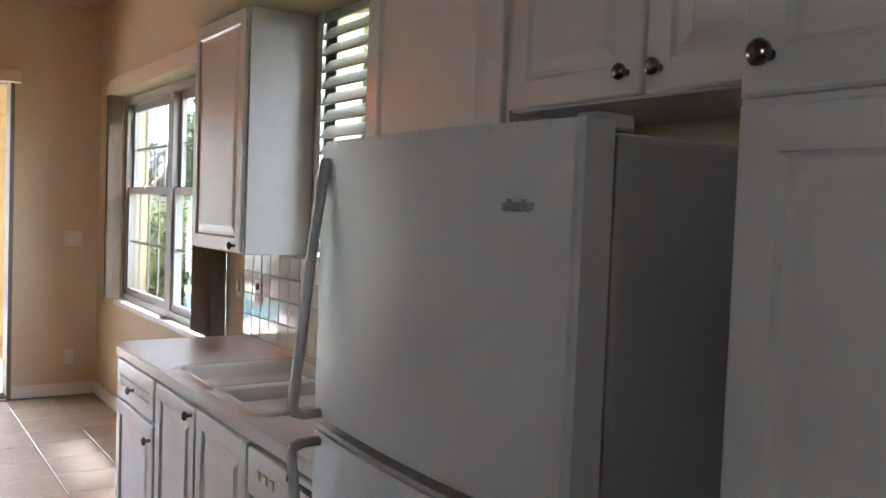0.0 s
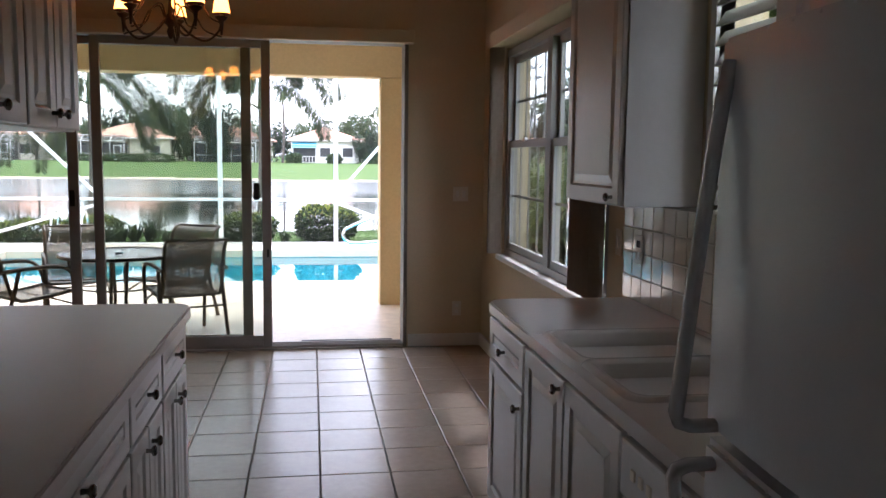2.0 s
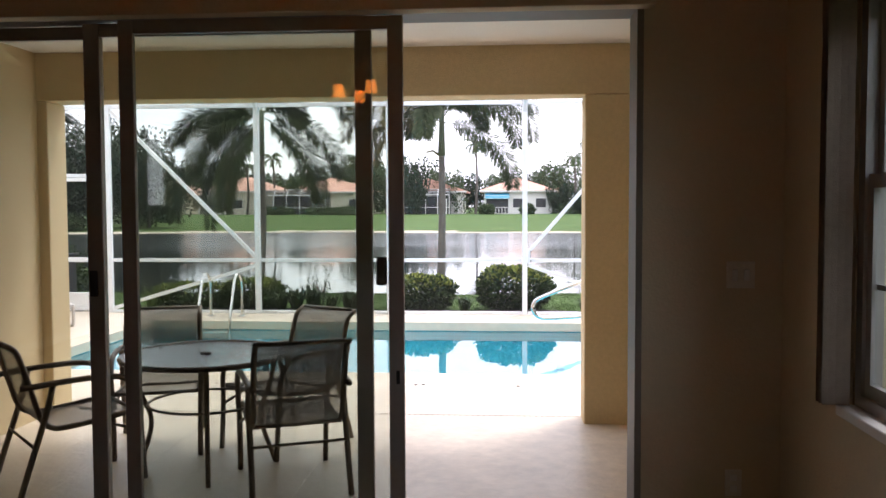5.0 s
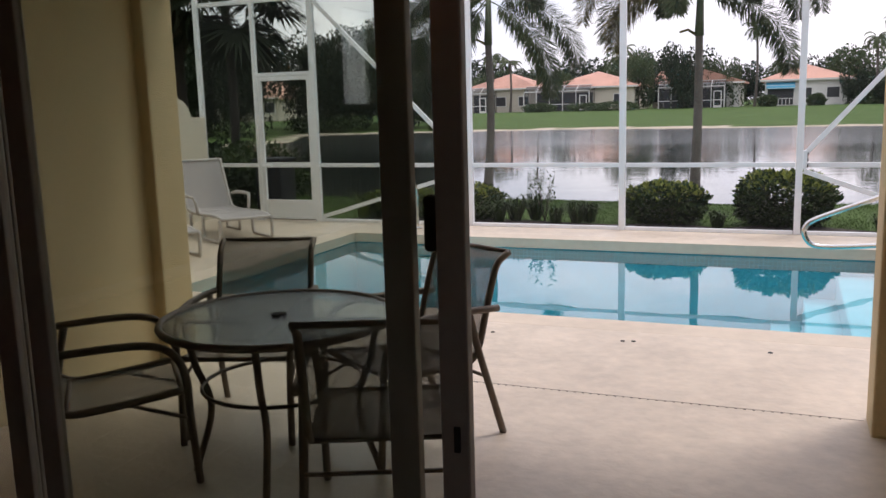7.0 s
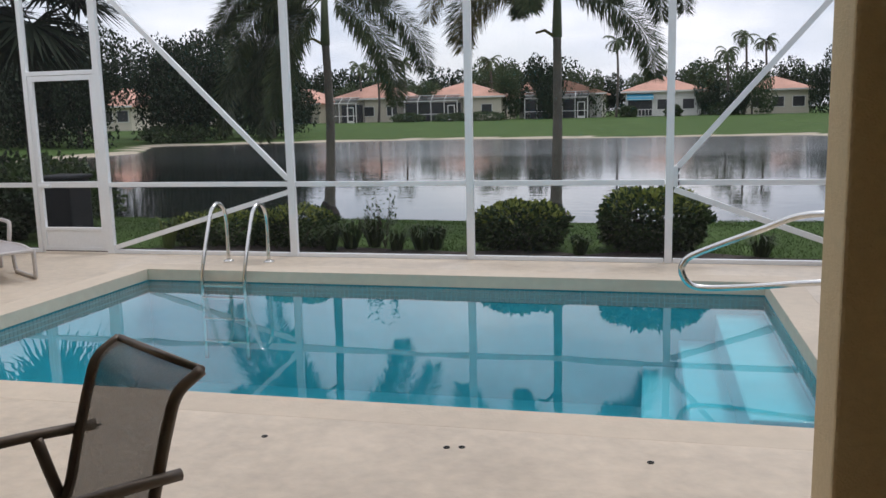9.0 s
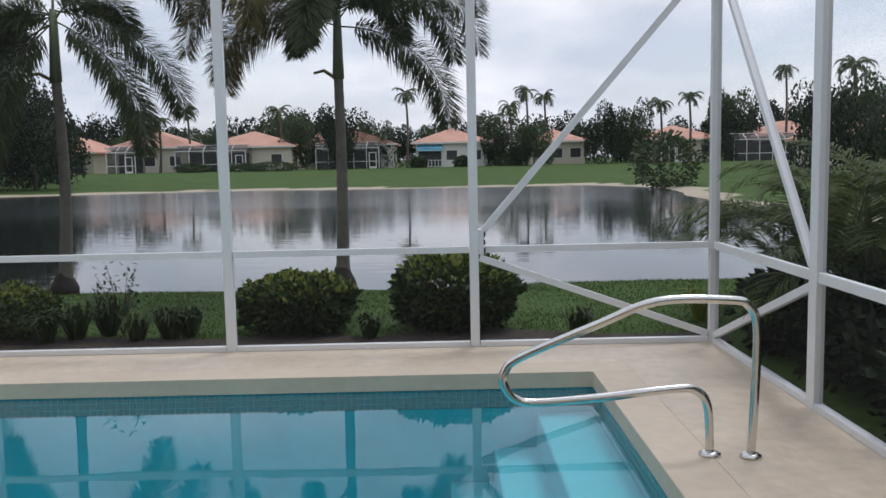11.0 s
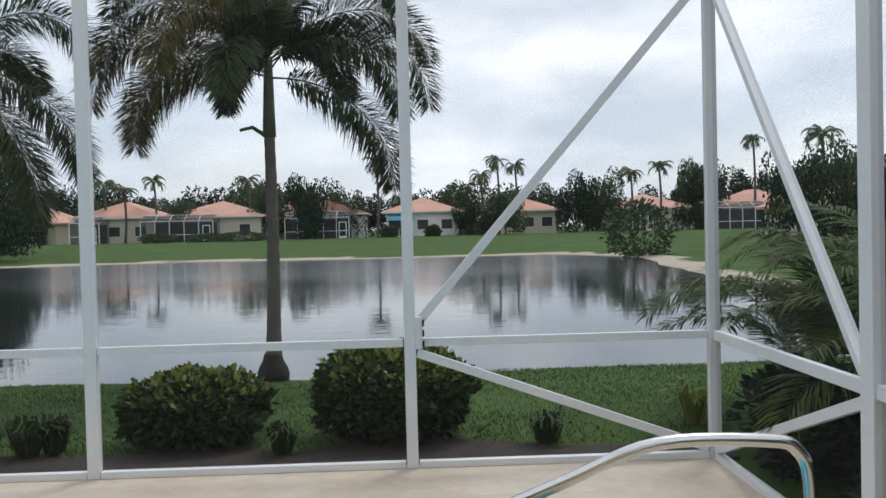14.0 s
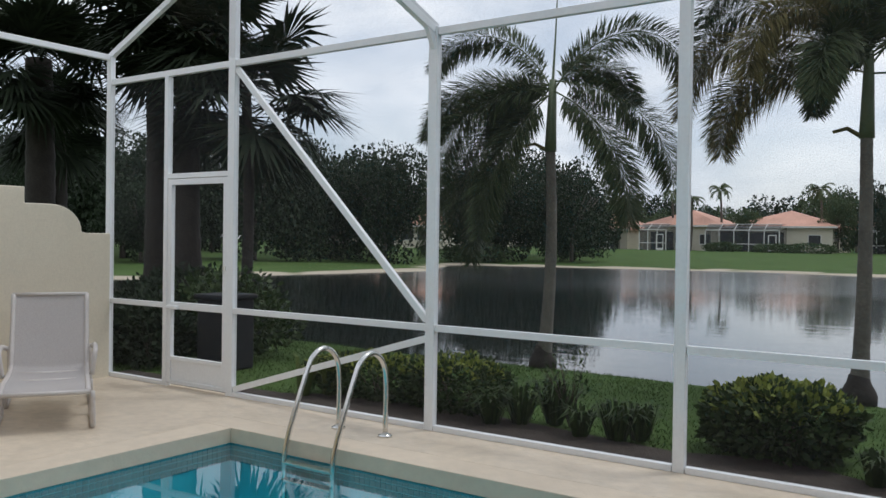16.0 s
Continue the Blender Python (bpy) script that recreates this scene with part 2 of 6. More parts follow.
M_tree_dark = leafy("oak_leaf", (0.018, 0.032, 0.018), (0.04, 0.06, 0.028), 0.15, 0.65)
M_trunk = material("tree_bark", (0.1, 0.085, 0.07), 0.9, var=0.35, bump=0.8, bump_scale=12)
M_blade = leafy("grass_blade", (0.045, 0.095, 0.021), (0.11, 0.18, 0.042), 0.3)
M_soil = material("mulch", (0.045, 0.034, 0.026), 0.95, var=0.45, scale=7, fine=60, bump=1.0, bump_scale=50)
M_roof = material("terracotta_roof", (0.6, 0.33, 0.24), 0.8, var=0.25, scale=0.5, fine=5)
M_hwall = material("house_stucco", (0.68, 0.62, 0.5), 0.85, var=0.08, scale=0.6)
M_hwhite = material("house_white", (0.8, 0.78, 0.73), 0.8, var=0.06, scale=0.6)
M_hdark = material("dark_glass_and_shade", (0.035, 0.035, 0.038), 0.4, var=0.2)
M_hscreen = weave("lanai_screen", (0.07, 0.07, 0.075), 0.55)
M_awn = material("awning_blue", (0.05, 0.3, 0.45), 0.8, var=0.1)
M_awn_w = material("awning_pale", (0.5, 0.68, 0.72), 0.8, var=0.08)
M_bin = material("bin_plastic", (0.012, 0.013, 0.015), 0.9, var=0.2)
M_plate = material("switch_plate", (0.75, 0.7, 0.6), 0.4)


def lake_material():
    m = bpy.data.materials.new("lake_water")
    m.use_nodes = True
    n, l = m.node_tree.nodes, m.node_tree.links
    b = n["Principled BSDF"]
    b.inputs["Base Color"].default_value = (0.018, 0.022, 0.022, 1)
    b.inputs["Roughness"].default_value, b.inputs["IOR"].default_value = 0.05, 1.33
    b.inputs["Specular IOR Level"].default_value = 0.8
    geo, mp, no, n2, ad, bp = (n.new(k) for k in ("ShaderNodeNewGeometry", "ShaderNodeMapping", "ShaderNodeTexNoise", "ShaderNodeTexNoise", "ShaderNodeMath", "ShaderNodeBump"))
    mp.inputs["Scale"].default_value = (0.6, 2.2, 1)
    no.inputs["Scale"].default_value, no.inputs["Detail"].default_value = 1.6, 3
    n2.inputs["Scale"].default_value, n2.inputs["Detail"].default_value = 0.12, 2
    ad.operation = "MULTIPLY"
    l.new(geo.outputs["Position"], mp.inputs["Vector"])
    l.new(mp.outputs["Vector"], no.inputs["Vector"])
    l.new(geo.outputs["Position"], n2.inputs["Vector"])
    l.new(no.outputs["Fac"], ad.inputs[0])
    l.new(n2.outputs["Fac"], ad.inputs[1])
    bp.inputs["Strength"].default_value, bp.inputs["Distance"].default_value = 0.12, 0.05
    # wind-roughened water farther out, calm under the near bank
    sx, n3, m3, mr = (n.new(k) for k in ("ShaderNodeSeparateXYZ", "ShaderNodeTexNoise", "ShaderNodeMath", "ShaderNodeMapRange"))
    n3.inputs["Scale"].default_value, n3.inputs["Detail"].default_value = 0.07, 3
    m3.operation, m3.inputs[1].default_value = "MULTIPLY_ADD", 26.0
    l.new(geo.outputs["Position"], sx.inputs["Vector"])
    l.new(geo.outputs["Position"], n3.inputs["Vector"])
    l.new(n3.outputs["Fac"], m3.inputs[0])
    l.new(sx.outputs["Y"], m3.inputs[2])
    mr.inputs["From Min"].default_value, mr.inputs["From Max"].default_value = 33.0, 50.0
    mr.inputs["To Min"].default_value, mr.inputs["To Max"].default_value = 0.03, 0.15
    l.new(m3.outputs[0], mr.inputs["Value"])
    l.new(mr.outputs["Result"], b.inputs["Roughness"])
    l.new(ad.outputs[0], bp.inputs["Height"])
    l.new(bp.outputs["Normal"], b.inputs["Normal"])
    return m


def ground_material():
    m = material("lawn", (0.058, 0.105, 0.027), 0.95, var=0.35, scale=0.35, fine=14, bump=0.8, bump_scale=40, tint=(0.1, 0.16, 0.045), spec=0.1)
    n, l = m.node_tree.nodes, m.node_tree.links
    b = n["Principled BSDF"]
    src = b.inputs["Base Color"].links[0].from_socket
    at, mix = n.new("ShaderNodeAttribute"), n.new("ShaderNodeMixRGB")
    at.attribute_name = "sand"
    mix.inputs["Color2"].default_value = (0.46, 0.4, 0.31, 1)
    geo, no, mu, ra = n.new("ShaderNodeNewGeometry"), n.new("ShaderNodeTexNoise"), n.new("ShaderNodeMath"), n.new("ShaderNodeMapRange")
    no.inputs["Scale"].default_value = 0.5
    l.new(geo.outputs["Position"], no.inputs["Vector"])
    mu.operation = "MULTIPLY"
    l.new(at.outputs["Fac"], mu.inputs[0])
    l.new(no.outputs["Fac"], mu.inputs[1])
    ra.inputs["From Min"].default_value, ra.inputs["From Max"].default_value = 0.2, 0.4
    l.new(mu.outputs[0], ra.inputs["Value"])
    l.new(ra.outputs["Result"], mix.inputs["Fac"])
    l.new(src, mix.inputs["Color1"])
    l.new(mix.outputs["Color"], b.inputs["Base Color"])
    return m


M_lake, M_ground = lake_material(), ground_material()


# ---------------------------------------------------------------- mesh helpers
def mesh_of(bm, name, mat, smooth=False):
    me = bpy.data.meshes.new(name)
    bm.to_mesh(me)
    bm.free()
    for one in (mat if isinstance(mat, (list, tuple)) else [mat]):
        me.materials.append(one)
    if smooth:
        for p in me.polygons:
            p.use_smooth = True
    return me


def part(name, bm, mat, parent, label="", smooth=False):
    ob = new(name, mesh_of(bm, name, mat, smooth))
    ob.parent = parent
    return tagged(ob, label)


def thing(name, m, label, category, group="", kind=""):
    ob = new(name)
    ob.empty_display_size = 0.1
    ob.matrix_world = m if isinstance(m, Matrix) else Matrix.Translation(m)
    return tagged(ob, label, category, group, kind)


def solo(name, bm, mat, label, category, kind="", smooth=False, group=""):
    return tagged(new(name, mesh_of(bm, name, mat, smooth)), label, category, group, kind)


def B(*boxes, bevel=0.0, seg=2):
    """A bmesh of boxes (x0, x1, y0, y1, z0, z1), edges rounded by bevel."""
    bm = bmesh.new()
    for x0, x1, y0, y1, z0, z1 in boxes:
        g = bmesh.ops.create_cube(bm, size=1)
        bmesh.ops.scale(bm, vec=(abs(x1 - x0), abs(y1 - y0), abs(z1 - z0)), verts=g["verts"])
        bmesh.ops.translate(bm, vec=((x0 + x1) / 2, (y0 + y1) / 2, (z0 + z1) / 2), verts=g["verts"])
    if bevel:
        bmesh.ops.bevel(bm, geom=bm.edges[:], offset=bevel, segments=seg, affect="EDGES", profile=0.5)
    return bm


def tube(bm, pts, r, seg=8, cap=True, taper=None):
    """Sweeps a circle along points."""
    pts = [Vector(p) for p in pts]
    rings, up = [], Vector((0, 0, 1))
    d0 = (pts[1] - pts[0]).normalized()
    side = d0.cross(up) if abs(d0.z) < 0.95 else d0.cross(Vector((1, 0, 0)))
    side.normalize()
    for i, p in enumerate(pts):
        d = (pts[min(i + 1, len(pts) - 1)] - pts[max(i - 1, 0)]).normalized()
        side = (side - d * side.dot(d)).normalized()
        top = d.cross(side)
        rr = r if taper is None else r + (taper - r) * i / (len(pts) - 1)
        rings.append([bm.verts.new(p + rr * (math.cos(a) * side + math.sin(a) * top)) for a in (2 * math.pi * k / seg for k in range(seg))])
    for a, b in zip(rings, rings[1:]):
        for k in range(seg):
            bm.faces.new((a[k], a[(k + 1) % seg], b[(k + 1) % seg], b[k]))
    if cap:
        bm.faces.new(rings[0][::-1])
        bm.faces.new(rings[-1])
    return bm


def curve(pts, n=6):
    """Catmull-Rom through the points."""
    pts = [Vector(p) for p in pts]
    ext = [pts[0] * 2 - pts[1], *pts, pts[-1] * 2 - pts[-2]]
    out = []
    for i in range(1, len(ext) - 2):
        a, b, c, d = ext[i - 1 : i + 3]
        for k in range(n):
            t = k / n
            out.append(0.5 * (2 * b + (c - a) * t + (2 * a - 5 * b + 4 * c - d) * t * t + (3 * b - a - 3 * c + d) * t ** 3))
    out.append(pts[-1])
    return out


def rod(pts, r, seg=8, **kw):
    return tube(bmesh.new(), pts, r, seg, **kw)


def lathe(profile, at=(0, 0, 0), seg=16, bm=None):
    """Turns (radius, z) points round the upright axis at a place."""
    bm = bm or bmesh.new()
    rings = [[bm.verts.new((at[0] + r * math.cos(2 * math.pi * k / seg), at[1] + r * math.sin(2 * math.pi * k / seg), at[2] + z)) for k in range(seg)] for r, z in profile]
    for a, b in zip(rings, rings[1:]):
        for k in range(seg):
            bm.faces.new((a[k], a[(k + 1) % seg], b[(k + 1) % seg], b[k]))
    bm.faces.new(rings[0][::-1])
    bm.faces.new(rings[-1])
    return bm


def prism(poly, axis, a, b):
    """A flat outline pushed along an axis from a to b. poly: points in the two other axes, in order."""
    bm = bmesh.new()
    def at(p, v):
        q = list(p)
        q.insert("xyz".index(axis), v)
        return bm.verts.new(q)
    lo, hi = [at(p, a) for p in poly], [at(p, b) for p in poly]
    n = len(poly)
    bm.faces.new(lo)
    bm.faces.new(hi[::-1])
    for k in range(n):
        bm.faces.new((lo[k], hi[k], hi[(k + 1) % n], lo[(k + 1) % n]))
    bmesh.ops.recalc_face_normals(bm, faces=bm.faces)
    return bm


def bar(a, b, w, d):
    """A square bar of width w and depth d from a to b."""
    a, b = Vector(a), Vector(b)
    z = (b - a).normalized()
    ref = Vector((0, 1, 0)) if abs(z.y) < 0.9 else Vector((1, 0, 0))
    x = z.cross(ref).normalized()
    y = z.cross(x)
    bm = bmesh.new()
    r0, r1 = ([bm.verts.new(p + x * (sx * w / 2) + y * (sy * d / 2)) for sx, sy in ((-1, -1), (1, -1), (1, 1), (-1, 1))] for p in (a, b))
    bm.faces.new(r0[::-1]); bm.faces.new(r1)
    for k in range(4):
        bm.faces.new((r0[k], r0[(k + 1) % 4], r1[(k + 1) % 4], r1[k]))
    bmesh.ops.recalc_face_normals(bm, faces=bm.faces)
    return bm

# ---------------------------------------------------------------- the house shell
DECK = -0.122          # level of the pool deck
T = 0.15               # wall thickness
XL, XR, YS = -5.6, 0.6, -9.0
TOP = 3.05

def wall(name, boxes, mat, label):
    return solo(name, B(*boxes), mat, label, "wall", "structure")

floor = solo("floor", B((XL - T, XR + T, YS - T, 0.13, -0.2, -0.012)), M_grout, "beige ceramic tile floor with dark grout joints", "floor", "structure")
NF = -0.05             # inner face of the wall with the sliding door
wall("wall_north", [(XL - T, -3.785, NF, T, 0, TOP), (0.0, XR, NF, T, 0, TOP), (-3.785, 0.0, NF, T, 2.37, TOP)], M_wall, "yellow-beige painted wall with a sliding door opening")
wall("wall_east", [(XR, XR + T, YS, -4.30, 0, TOP), (XR, XR + T, -4.30, -3.93, 0, 1.2), (XR, XR + T, -4.30, -3.93, 2.32, TOP), (XR, XR + T, -3.93, -2.93, 0, TOP),
                   (XR, XR + T, -2.93, -0.8, 0, 0.79), (XR, XR + T, -2.93, -0.8, 2.25, TOP), (XR, XR + T, -0.8, T, 0, TOP)], M_wall, "yellow-beige painted wall with two windows")
# High opening and pane added out of view to brighten the kitchen.
wall("wall_west", [(XL - T, XL, YS, -8.8, 0, TOP), (XL - T, XL, -7.9, 0, 0, TOP), (XL - T, XL, -8.8, -7.9, 0, 1.55), (XL - T, XL, -8.8, -7.9, 2.75, TOP)], M_wall, "yellow-beige painted wall with an unseen opening added for light")
added_pane = solo("unseen_light_window", B((XL - 0.08, XL - 0.074, -8.8, -7.9, 1.55, 2.75)), M_glass, "unseen fixed window added to light the kitchen", "window", "structure")
added_pane.visible_shadow = False
wall("wall_south", [(XL - T, XR + T, YS - T, YS, 0, TOP)], M_wall, "plain yellow-beige painted wall")
solo("ceiling", B((XL - T, XR + T, YS - T, T, TOP, TOP + 0.15)), M_ceil, "off-white textured ceiling", "ceiling", "structure")
solo("baseboard", B((0.01, XR, NF - 0.016, NF, 0, 0.1), (XR - 0.016, XR, -3.25, NF - 0.016, 0, 0.1), (XL, -3.8, NF - 0.016, NF, 0, 0.1), (XL, XL + 0.016, YS, NF - 0.016, 0, 0.1), bevel=0.004), M_white, "white painted baseboard along the wall", "baseboard", "structure")

# covered patio
wall("wall_patio_inner", [(XL - 0.25, -3.785, T, T + 0.02, -0.2, 2.7), (0.0, XR + T, T, T + 0.02, -0.2, 2.7), (-3.785, 0.0, T, T + 0.02, 2.37, 2.7)], M_stucco, "yellow stucco wall round the sliding door")
wall("wall_patio_left", [(-4.37, -4.2, T + 0.02, 2.56, -0.3, 2.7)], M_stucco, "yellow stucco side wall of the covered patio")
wall("wall_patio_right", [(0.55, 0.75, T + 0.02, 2.56, -0.3, 2.7)], M_stucco, "yellow stucco side wall of the covered patio")
front = solo("wall_patio_front", B((-4.37, 0.75, 2.56, 2.84, 2.333, 3.0), bevel=0.012), M_stucco, "yellow stucco beam and columns of the patio opening", "wall", "structure")
for x0, x1 in ((-4.37, -4.12), (-0.005, 0.75)):
    part("column", B((x0, x1, 2.56, 2.84, -0.3, 2.332), bevel=0.012), M_stucco, front)
solo("ceiling_patio", B((-4.37, 0.75, T, 2.56, 2.7, 2.8)), M_ceil, "painted patio ceiling", "ceiling", "structure")
wall("wall_exterior_east", [(XR + T, XR + T + 0.02, YS, -4.30, -0.3, 3.0), (XR + T, XR + T + 0.02, -3.93, -2.93, -0.3, 3.0), (XR + T, XR + T + 0.02, -0.8, 0.17, -0.3, 3.0)], M_stucco, "yellow stucco outside wall")
wall("wall_exterior_north", [(-9.2, -4.37, 2.56, 2.7, -0.3, 3.0)], M_stucco, "yellow stucco house wall beside the patio")
roof = thing("house_roof", (0, 0, 0), "terracotta tiled hip roof of the house", "roof", kind="structure")
part("roof_slope", prism([(3.05, 2.98), (3.05, 3.12), (-3.0, 4.9), (-9.6, 3.12), (-9.6, 2.98)], "x", -9.6, 1.2), M_roof, roof)
part("fascia", B((-9.6, 1.2, 3.05, 3.08, 2.95, 3.13)), M_white, roof)

# deck with the pool cut out
PX0, PX1, PY0, PY1 = -5.69, 0.525, 4.445, 8.1
CW = 0.3
deck = solo("deck", B((-8.95, 1.78, T + 0.02, PY0 - CW, DECK - 0.16, DECK), (-8.95, PX0 - CW, PY0 - CW, PY1 + CW, DECK - 0.16, DECK), (PX1 + CW, 1.78, PY0 - CW, PY1 + CW, DECK - 0.16, DECK), (-8.95, 1.78, PY1 + CW, 9.1, DECK - 0.16, DECK)), M_deck, "tan textured painted concrete pool deck", "deck", "structure")
for i, (x0, x1, y0, y1) in enumerate(((PX0 - CW, PX1 + CW, PY0 - CW, PY0), (PX0 - CW, PX1 + CW, PY1, PY1 + CW), (PX0 - CW, PX0, PY0, PY1), (PX1, PX1 + CW, PY0, PY1))):
    part("coping", B((x0, x1, y0, y1, DECK - 0.12, DECK + 0.001), bevel=0.006), M_coping, deck, "smooth tan coping edge")
part("control_joint", B((-4.1, -0.02, 2.780, 2.784, DECK - 0.01, DECK + 0.0015)), M_grout, deck, "fine dark control joint")
part("weep_holes", B(*[(-4.05 + 0.045 * k, -4.038 + 0.045 * k, 2.77, 2.777, DECK - 0.01, DECK + 0.0012) for k in range(88)]), M_black, deck, "row of small dark drain holes beside the joint")
for x, y in ((-1.413, 3.885), (-1.342, 3.9), (-0.476, 3.877), (-2.333, 3.862), (-3.269, 3.858)):
    part("fence_anchor", lathe([(0.016, DECK - 0.002), (0.016, DECK + 0.003), (0.01, DECK + 0.003), (0.009, DECK - 0.0)], (x, y, 0), 10), M_black, deck, "dark round anchor hole")

pool = thing("swimming_pool", (0, 0, 0), "rectangular swimming pool with teal plaster", "pool", kind="structure")
PZ = -1.35
part("basin", B((PX0 - 0.15, PX1 + 0.15, PY0 - 0.15, PY1 + 0.15, PZ - 0.1, PZ), (PX0 - 0.15, PX0, PY0 - 0.15, PY1 + 0.15, PZ, DECK - 0.125), (PX1, PX1 + 0.15, PY0 - 0.15, PY1 + 0.15, PZ, DECK - 0.125),
                (PX0, PX1, PY0 - 0.15, PY0, PZ, DECK - 0.125), (PX0, PX1, PY1, PY1 + 0.15, PZ, DECK - 0.125)), M_pool, pool, "teal plaster basin")
for k in range(3):
    part("pool_step", B((PX1 - 0.32 * (k + 1) - 0.1, PX1, PY0 + 0.9, PY1, PZ, -0.42 - 0.26 * k), bevel=0.02), M_step, pool, "pale plaster step under water")
WATER = -0.25
bm = bmesh.new()
bmesh.ops.create_grid(bm, x_segments=2, y_segments=2, size=0.5)
bmesh.ops.scale(bm, vec=(PX1 - PX0, PY1 - PY0, 1), verts=bm.verts)
bmesh.ops.translate(bm, vec=((PX0 + PX1) / 2, (PY0 + PY1) / 2, WATER), verts=bm.verts)
solo("pool_water", bm, M_poolwater, "clear still turquoise pool water", "water", "structure")

# ---------------------------------------------------------------- ground, lake and far bank
LAKE = [(-60, 13.6), (-11, 13.55), (-7, 13.4), (-2, 13.5), (3, 13.6), (8, 14.3), (16, 13.6), (30, 12.5), (30, 16.0), (14, 17.2), (9.3, 20.5), (8.8, 29), (11.3, 47.5), (8, 54), (2, 54.5), (-8, 55), (-13, 57), (-25, 54.5), (-33, 52),
        (-27, 41), (-28.5, 29), (-28, 24.5), (-34, 19), (-60, 17)]
LAKE_Z = -0.27

def lake_distance(x, y):
    """Metres to the lake's shore, below zero on the water."""
    best, inside = 1e9, False
    n = len(LAKE)
    for i in range(n):
        (x0, y0), (x1, y1) = LAKE[i], LAKE[(i + 1) % n]
        dx, dy = x1 - x0, y1 - y0
        t = max(0, min(1, ((x - x0) * dx + (y - y0) * dy) / (dx * dx + dy * dy)))
        best = min(best, math.hypot(x - x0 - t * dx, y - y0 - t * dy))
        if (y0 > y) != (y1 > y) and x < x0 + (y - y0) / (y1 - y0) * dx:
            inside = not inside
    return -best if inside else best

def ground_height(x, y):
    if -8.9 < x < 1.7 and y < 9.0 or -9.0 < x < 0.8 and y < 2.6:
        return -2.4
    d = lake_distance(x, y) + 0.35 * noise.noise(Vector((x * 0.35, y * 0.35, 0)))
    if d < 0:
        return LAKE_Z - min(0.8, -d * 0.25)
    rise = 0.10 * min(1, d / 1.2) + (0.75 * min(1, max(0, d - 3) / 45) if y > 17 else 0)
    return LAKE_Z + rise + 0.02 * noise.noise(Vector((x * 0.8, y * 0.8, 3)))

xs = sorted(set([-600, -300, -200, -140, -100, -80] + [round(-66 + 1.1 * k, 2) for k in range(92)] + [-8.92, -8.88, 1.69, 1.72] + [38, 45, 55, 70, 90, 130, 200, 300, 600]))
ys = sorted(set([-200, -60, -20, -9.5, 2.5, 2.65] + [8.98, 9.02] + [round(9.4 + 0.4 * k, 2) for k in range(22)] + [round(18.5 + 1.4 * k, 2) for k in range(34)] + [67, 72, 78, 85, 95, 105, 120, 150, 200, 300, 600, 1500]))
gv, gs, gf = [], [], []
for y in ys:
    for x in xs:
        d = lake_distance(x, y) if abs(x) < 70 and y < 80 else 50
        gv.append((x, y, ground_height(x, y)))
        gs.append(1.0 if (y > 19 or x > 7) and -1.0 < d < 1.5 else 0.0)
nx = len(xs)
for j in range(len(ys) - 1):
    for i in range(nx - 1):
        gf.append((j * nx + i, j * nx + i + 1, (j + 1) * nx + i + 1, (j + 1) * nx + i))
me = bpy.data.meshes.new("ground")
me.from_pydata(gv, [], gf)
me.attributes.new("sand", "FLOAT", "POINT").data.foreach_set("value", gs)
me.materials.append(M_ground)
for p in me.polygons:
    p.use_smooth = True
tagged(new("ground", me), "mown green lawn with a sandy far shore", "lawn", kind="structure")
bm = bmesh.new()
for p in ((-62, 12, LAKE_Z), (32, 12, LAKE_Z), (32, 60, LAKE_Z), (-62, 60, LAKE_Z)):
    bm.verts.new(p)
bm.faces.new(bm.verts)
solo("lake_water", bm, M_lake, "grey rippled lake water", "water", "structure")
solo("planting_bed", prism([(-9.0, 9.1), (1.9, 9.1), (1.95, 9.5), (0.8, 9.55), (0.2, 9.8), (-0.5, 10.05), (-1.15, 9.6), (-1.9, 9.9), (-2.6, 9.65), (-4.5, 9.95), (-6.0, 9.9), (-6.6, 9.55), (-9.0, 9.5)], "z", -0.28, -0.145), M_soil, "dark mulch planting bed along the deck", "soil", "structure")

# ---------------------------------------------------------------- white screen enclosure
CY, CX0, CX1 = 9.03, -8.72, 1.71
EAVE, RAIL, RIDGE = 3.11, 0.70, 4.1
cage = thing("screen_enclosure", (0, 0, 0), "white aluminium pool cage with insect screen", "screen enclosure", kind="structure")
POSTS = [(CX0, 0.07), (-6.755, 0.09), (-4.395, 0.085), (-2.352, 0.08), (-0.298, 0.075), (CX1, 0.075)]
for x, w in POSTS:
    top = {CX0: 3.38, -6.755: 4.3}.get(x, EAVE)
    part("post", B((x - w / 2, x + w / 2, CY - 0.03, CY + 0.03, DECK, top), bevel=0.004), M_cage, cage)
for (a, _), (b, _) in zip(POSTS, POSTS[1:]):
    lo, hi = a + 0.045, b - 0.045
    if a == CX0:
        hi = -7.71
    part("chair_rail", B((lo, hi, CY - 0.02, CY + 0.02, RAIL - 0.027, RAIL + 0.027), bevel=0.003), M_cage, cage)
    part("base_plate", B((lo, hi if a != CX0 else -7.71, CY - 0.028, CY + 0.028, DECK, DECK + 0.045), bevel=0.003), M_cage, cage)
    part("eave_beam", B((a + 0.045, b - 0.045, CY - 0.025, CY + 0.025, EAVE - 0.07, EAVE - 0.01), bevel=0.003), M_cage, cage)
SIDE = [9.03, 7.085, 5.1, 3.1]
